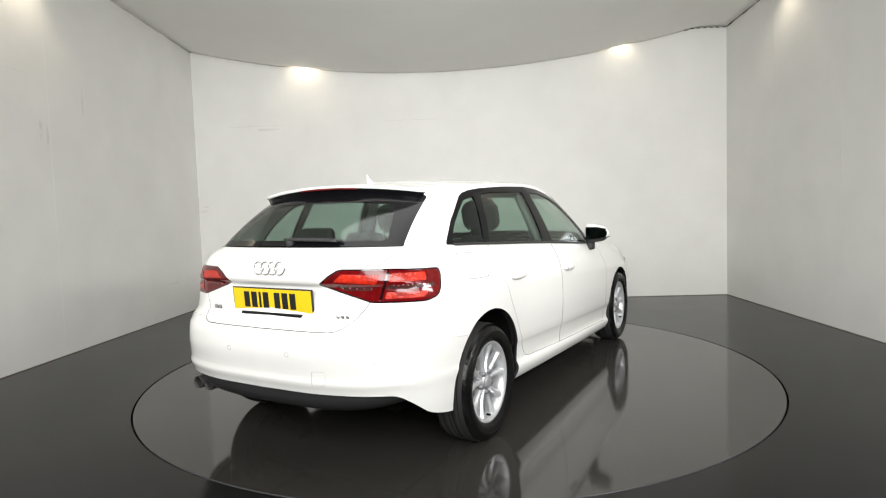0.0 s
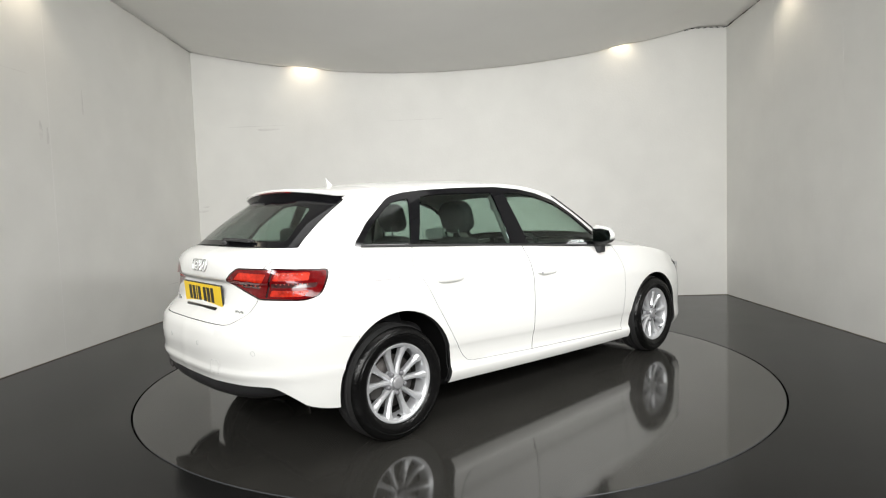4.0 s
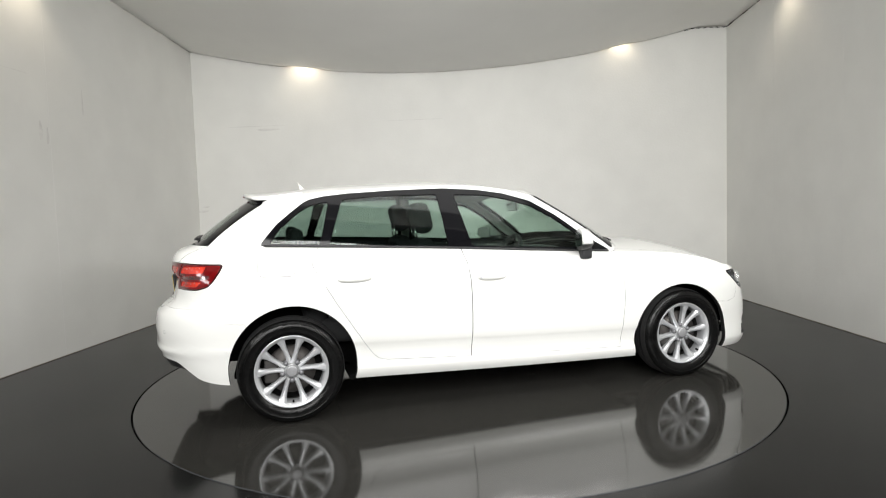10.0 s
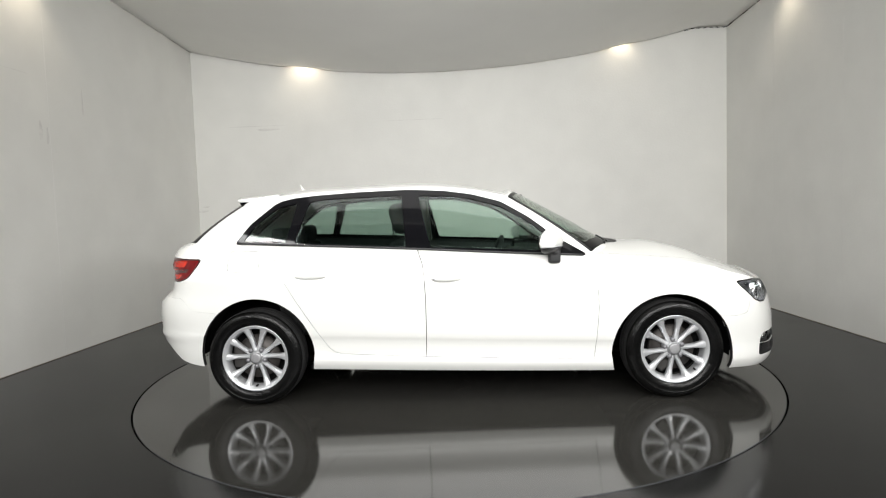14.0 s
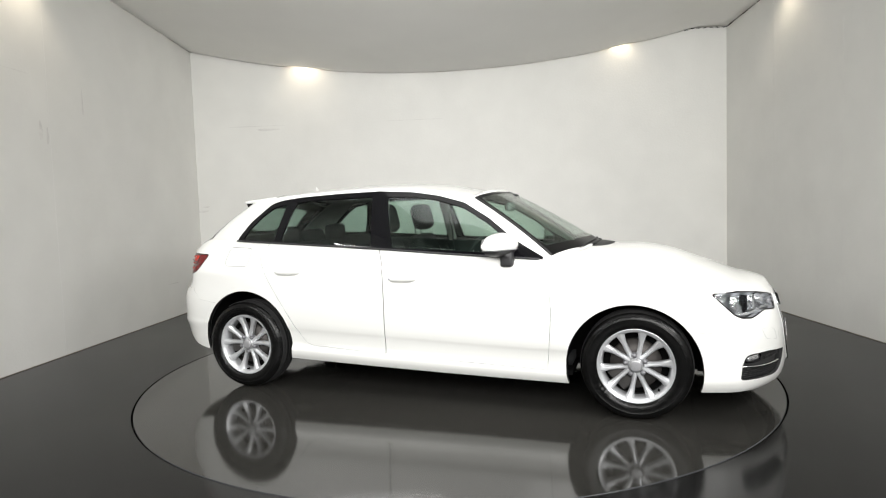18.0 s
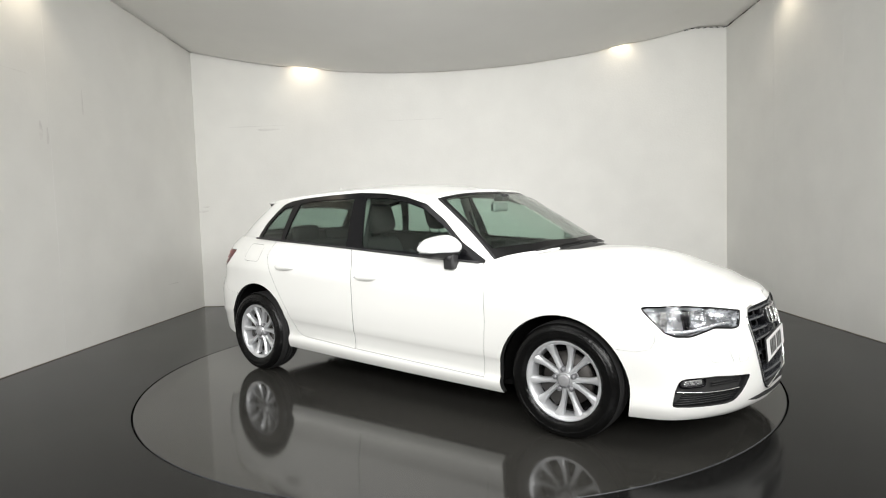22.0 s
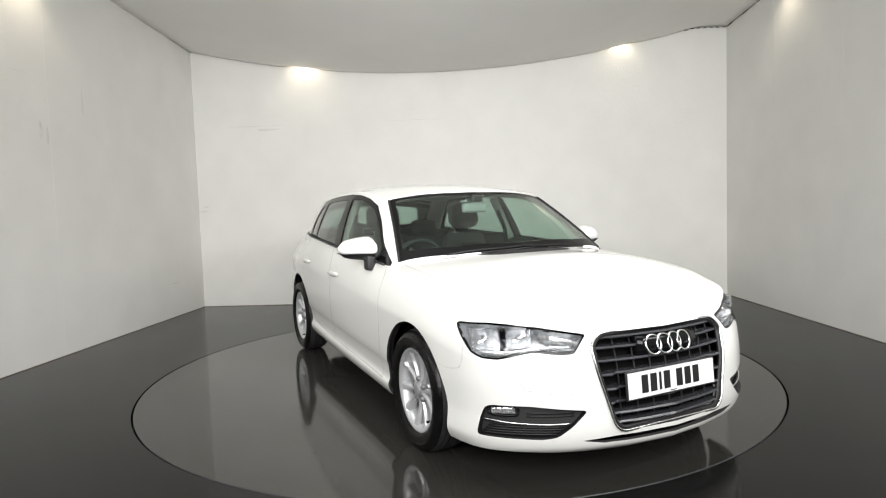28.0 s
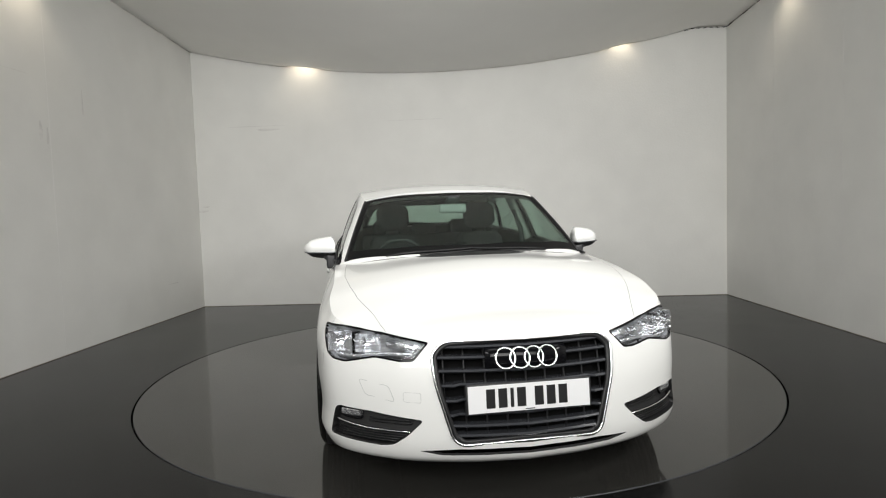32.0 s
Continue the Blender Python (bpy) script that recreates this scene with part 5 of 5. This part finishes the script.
        bmesh.ops.recalc_face_normals(bm, faces=bm.faces[:])
        return bm

    part("mirror_cap", shell(bmesh.new(), 1.0, 0.968), M_PAINT, mir, "white mirror cap")
    part("mirror_underside", shell(bmesh.new(), 1.035, 0.0, 0.9645), M_SOOT, mir, "black lower case", smooth=False)
    part("indicator_strip", shell(bmesh.new(), 1.05, 0.9635, 0.9700), M_LAMPGREY, mir, "slim grey indicator strip", smooth=False)
    bm = bmesh.new()
    vs = [bm.verts.new((0.5385 - 0.06 * g, s * (0.803 + 0.200 * g), 0.996 + h * (0.052 - 0.013 * g))) for g, h in ((0.06, -0.9), (0.06, 0.9), (0.5, 1.05), (0.90, 0.9), (0.97, 0.0), (0.90, -0.9), (0.5, -1.05))]
    bm.faces.new(vs)
    part("mirror_glass", thick(bm, 0.003), M_MIRROR, mir, "mirror glass", smooth=False)
    bm = bmesh.new()
    tube(bm, [(0.615, s * 0.765, 0.890), (0.612, s * 0.795, 0.893), (0.602, s * 0.830, 0.915), (0.590, s * 0.860, 0.950)], 0.027, 10, flat=1.0)
    cushion_box(bm, (0.556, 0.800, 0.862), (0.632, 0.862, 0.955), s)
    part("mirror_stalk", bm, M_PLASTIC, mir, "black mirror stalk")

# ---- cabin ----


def cushion(bm, lo, hi, r=0.04, lean=0.0, pivot=None):
    """A soft upholstered block."""
    b = bmesh.new()
    box(b, lo, hi)
    bmesh.ops.bevel(b, geom=b.edges[:], offset=r, segments=4, affect="EDGES", profile=0.55)
    if lean:
        p = Vector(pivot or lo)
        bmesh.ops.transform(b, matrix=Matrix.Translation(p) @ Matrix.Rotation(radians(lean), 4, "Y") @ Matrix.Translation(-p), verts=b.verts)
    tmp = bpy.data.meshes.new("tmp")
    b.to_mesh(tmp)
    b.free()
    bm.from_mesh(tmp)
    bpy.data.meshes.remove(tmp)
    return bm


def domed(bm, y, half, z0, z1, by):
    """Narrows a cushion towards its top."""
    for v in bm.verts:
        f = min(max((v.co.z - z0) / (z1 - z0), 0.0), 1.0)
        v.co.y = y + (v.co.y - y) * (1 - by * f * f)
    return bm


def front_seat(s):
    seat = new("front_seat")
    seat.parent = car
    tagged(seat, "dark grey cloth front seat with headrest")
    y = s * 0.36
    part("seat_cushion", cushion(bmesh.new(), (-0.28, y - 0.25, 0.38), (0.22, y + 0.25, 0.54), 0.05), M_CLOTH, seat)
    pv = (-0.24, y, 0.50)
    back = cushion(bmesh.new(), (-0.32, y - 0.235, 0.46), (-0.19, y + 0.235, 1.05), 0.055, -18, pv)
    part("backrest", domed(back, y, 0.235, 0.78, 1.06, 0.42), M_CLOTH, seat)
    for d in (-1, 1):
        part("side_bolster", cushion(bmesh.new(), (-0.22, y + d * 0.20 - 0.035, 0.52), (-0.13, y + d * 0.20 + 0.035, 0.92), 0.032, -18, pv), M_CLOTH, seat)
        part("headrest_post", tube(bmesh.new(), [(-0.445, y + d * 0.06, 1.02), (-0.458, y + d * 0.06, 1.10)], 0.006, 8), M_CHROME, seat, "chrome headrest post")
    rest = cushion(bmesh.new(), (-0.32, y - 0.140, 1.110), (-0.205, y + 0.140, 1.325), 0.056, -12, (-0.08, y, 0.50))
    rest = domed(rest, y, 0.14, 1.17, 1.29, 0.42)
    part("headrest", domed(rest, y, 0.14, 1.16, 1.06, 0.30), M_CLOTH, seat)


for s in SIDES:
    front_seat(s)
bench = new("rear_seat")
bench.parent = car
tagged(bench, "dark grey cloth rear bench with headrests")
part("seat_cushion", cushion(bmesh.new(), (-1.14, -0.62, 0.40), (-0.66, 0.62, 0.56), 0.05), M_CLOTH, bench)
part("backrest", cushion(bmesh.new(), (-1.20, -0.60, 0.50), (-1.06, 0.60, 1.02), 0.05, -16, (-1.1, 0, 0.5)), M_CLOTH, bench)
for y in (-0.37, 0.0, 0.37):
    part("headrest", cushion(bmesh.new(), (-1.29, y - 0.125, 0.99), (-1.20, y + 0.125, 1.125 - (0.03 if y == 0 else 0)), 0.04), M_CLOTH, bench)
    for d in (-1, 1):
        part("headrest_post", tube(bmesh.new(), [(-1.235, y + d * 0.05, 0.96), (-1.243, y + d * 0.05, 1.02)], 0.006, 8), M_CHROME, bench)
bm = bmesh.new()
cushion(bm, (-1.78, -0.55, 0.90), (-1.28, 0.55, 0.935), 0.012)
part("parcel_shelf", bm, M_CABIN, car, "dark parcel shelf")

dash = new("dashboard")
dash.parent = car
tagged(dash, "dark dashboard with instrument hood")
bm = bmesh.new()
prof = [(0.36, 0.55), (0.36, 0.80), (0.40, 0.87), (0.47, 0.905), (0.60, 0.905), (0.78, 0.885), (0.92, 0.86), (0.92, 0.55)]
rows = [[bm.verts.new((x, y, z)) for x, z in prof] for y in (-0.70, -0.35, 0.0, 0.35, 0.70)]
for a, b in zip(rows, rows[1:]):
    for k in range(len(prof) - 1):
        bm.faces.new((a[k], b[k], b[k + 1], a[k + 1]))
bmesh.ops.recalc_face_normals(bm, faces=bm.faces[:])
part("dash_top", bm, M_CABIN, dash)
part("instrument_hood", cushion(bmesh.new(), (0.33, -0.53, 0.84), (0.58, -0.19, 0.935), 0.04), M_CABIN, dash)
part("screen", cushion(bmesh.new(), (0.40, -0.09, 0.90), (0.415, 0.09, 0.985), 0.005), M_BLACK, dash, "dark display screen")
part("centre_console", cushion(bmesh.new(), (-0.35, -0.10, 0.35), (0.40, 0.10, 0.62), 0.03), M_CABIN, dash)

wheel_s = new("steering_wheel")
wheel_s.parent = car
tagged(wheel_s, "black steering wheel")
mw = pose(0.235, -0.36, 0.845, 0, -68, 0)
bm = bmesh.new()
tube(bm, [(0.182 * math.cos(2 * math.pi * k / 40), 0.182 * math.sin(2 * math.pi * k / 40), 0) for k in range(40)], 0.0155, 8, closed=True)
bmesh.ops.transform(bm, matrix=mw, verts=bm.verts)
part("wheel_rim", bm, M_CABIN, wheel_s)
bm = cushion(bmesh.new(), (-0.075, -0.085, -0.05), (0.065, 0.085, 0.008), 0.025)
bmesh.ops.transform(bm, matrix=mw, verts=bm.verts)
part("airbag_boss", bm, M_CABIN, wheel_s)
for a in (0, 180, 270 - 90 * 3):
    bm = tube(bmesh.new(), [(0, 0, -0.01), (0, 0.175 if a == 0 else -0.175, -0.004)], 0.016, 8, flat=0.5)
    bmesh.ops.transform(bm, matrix=mw, verts=bm.verts)
    part("wheel_spoke", bm, M_CABIN, wheel_s)
part("column", tube(bmesh.new(), [(0.25, -0.36, 0.835), (0.45, -0.36, 0.76)], 0.04, 10), M_CABIN, wheel_s)

mirror = new("interior_mirror")
mirror.parent = car
tagged(mirror, "dark interior mirror on the windscreen")
part("mirror_case", cushion(bmesh.new(), (0.415, -0.095, 1.190), (0.450, 0.095, 1.255), 0.022), M_PALE, mirror, "pale grey mirror back")
part("mirror_face", cushion(bmesh.new(), (0.411, -0.088, 1.197), (0.416, 0.088, 1.248), 0.002), M_MIRROR, mirror, "mirror glass")
part("mirror_mount", cushion(bmesh.new(), (0.40, -0.045, 1.262), (0.49, 0.045, 1.312), 0.018), M_CABIN, mirror, "black sensor block")
for s in SIDES:
    y = s * 0.735
    bm = bmesh.new()
    rows = []
    for j in range(21):
        x = -1.35 + 2.1 * j / 20
        yy = min(abs(on_side(x, 0.80, s)[0].y), abs(on_side(x, z_top(x) - 0.01, s)[0].y)) - 0.035
        rows.append([bm.verts.new((x, s * (yy + 0.012 * q), z)) for q, z in ((0, 0.26 if x > -0.86 else 0.74), (0, z_top(x) - 0.03), (1.5, z_top(x) - 0.006))])
    for a, b in zip(rows, rows[1:]):
        for k in range(2):
            bm.faces.new((a[k], a[k + 1], b[k + 1], b[k]))
    part("door_lining", bm, M_CABIN, car, "dark door lining")
    pts = [(-0.30, s * 0.60, 1.30), (-0.285, s * 0.685, 1.10), (-0.27, s * 0.745, 0.96)]
    part("pillar_trim", tube(bmesh.new(), pts, 0.035, 8), M_LINING, car, "pale pillar trim")
    part("seat_belt", tube(bmesh.new(), [(-0.262, s * 0.625, 1.20), (-0.250, s * 0.675, 1.04), (-0.245, s * 0.70, 0.72)], 0.022, 6, flat=0.12), M_CABIN, car, "dark seat belt")
bm = bmesh.new()
box(bm, (-0.90, -0.70, 0.25), (0.95, 0.70, 0.30))
box(bm, (-1.90, -0.46, 0.42), (-0.90, 0.46, 0.45))
part("cabin_floor", bm, M_CABIN, car, "dark cabin carpet")


# ---- turning ----


def motions():
    """The turntable turns at an even pace, and the car stands on it."""
    rows_car, rows_table = [], []
    for k in range(33):
        a = 3.475 - 4.4272 * (k - 13)
        rows_table.append((float(k), pose(0, 0, 0, 0, 0, a)))
        rows_car.append((float(k), pose(0, 0, 0, 0, 0, a) @ pose(0.0552, -0.0667, 0)))
    walk(turntable, rows_table)
    walk(car, rows_car)


motions()
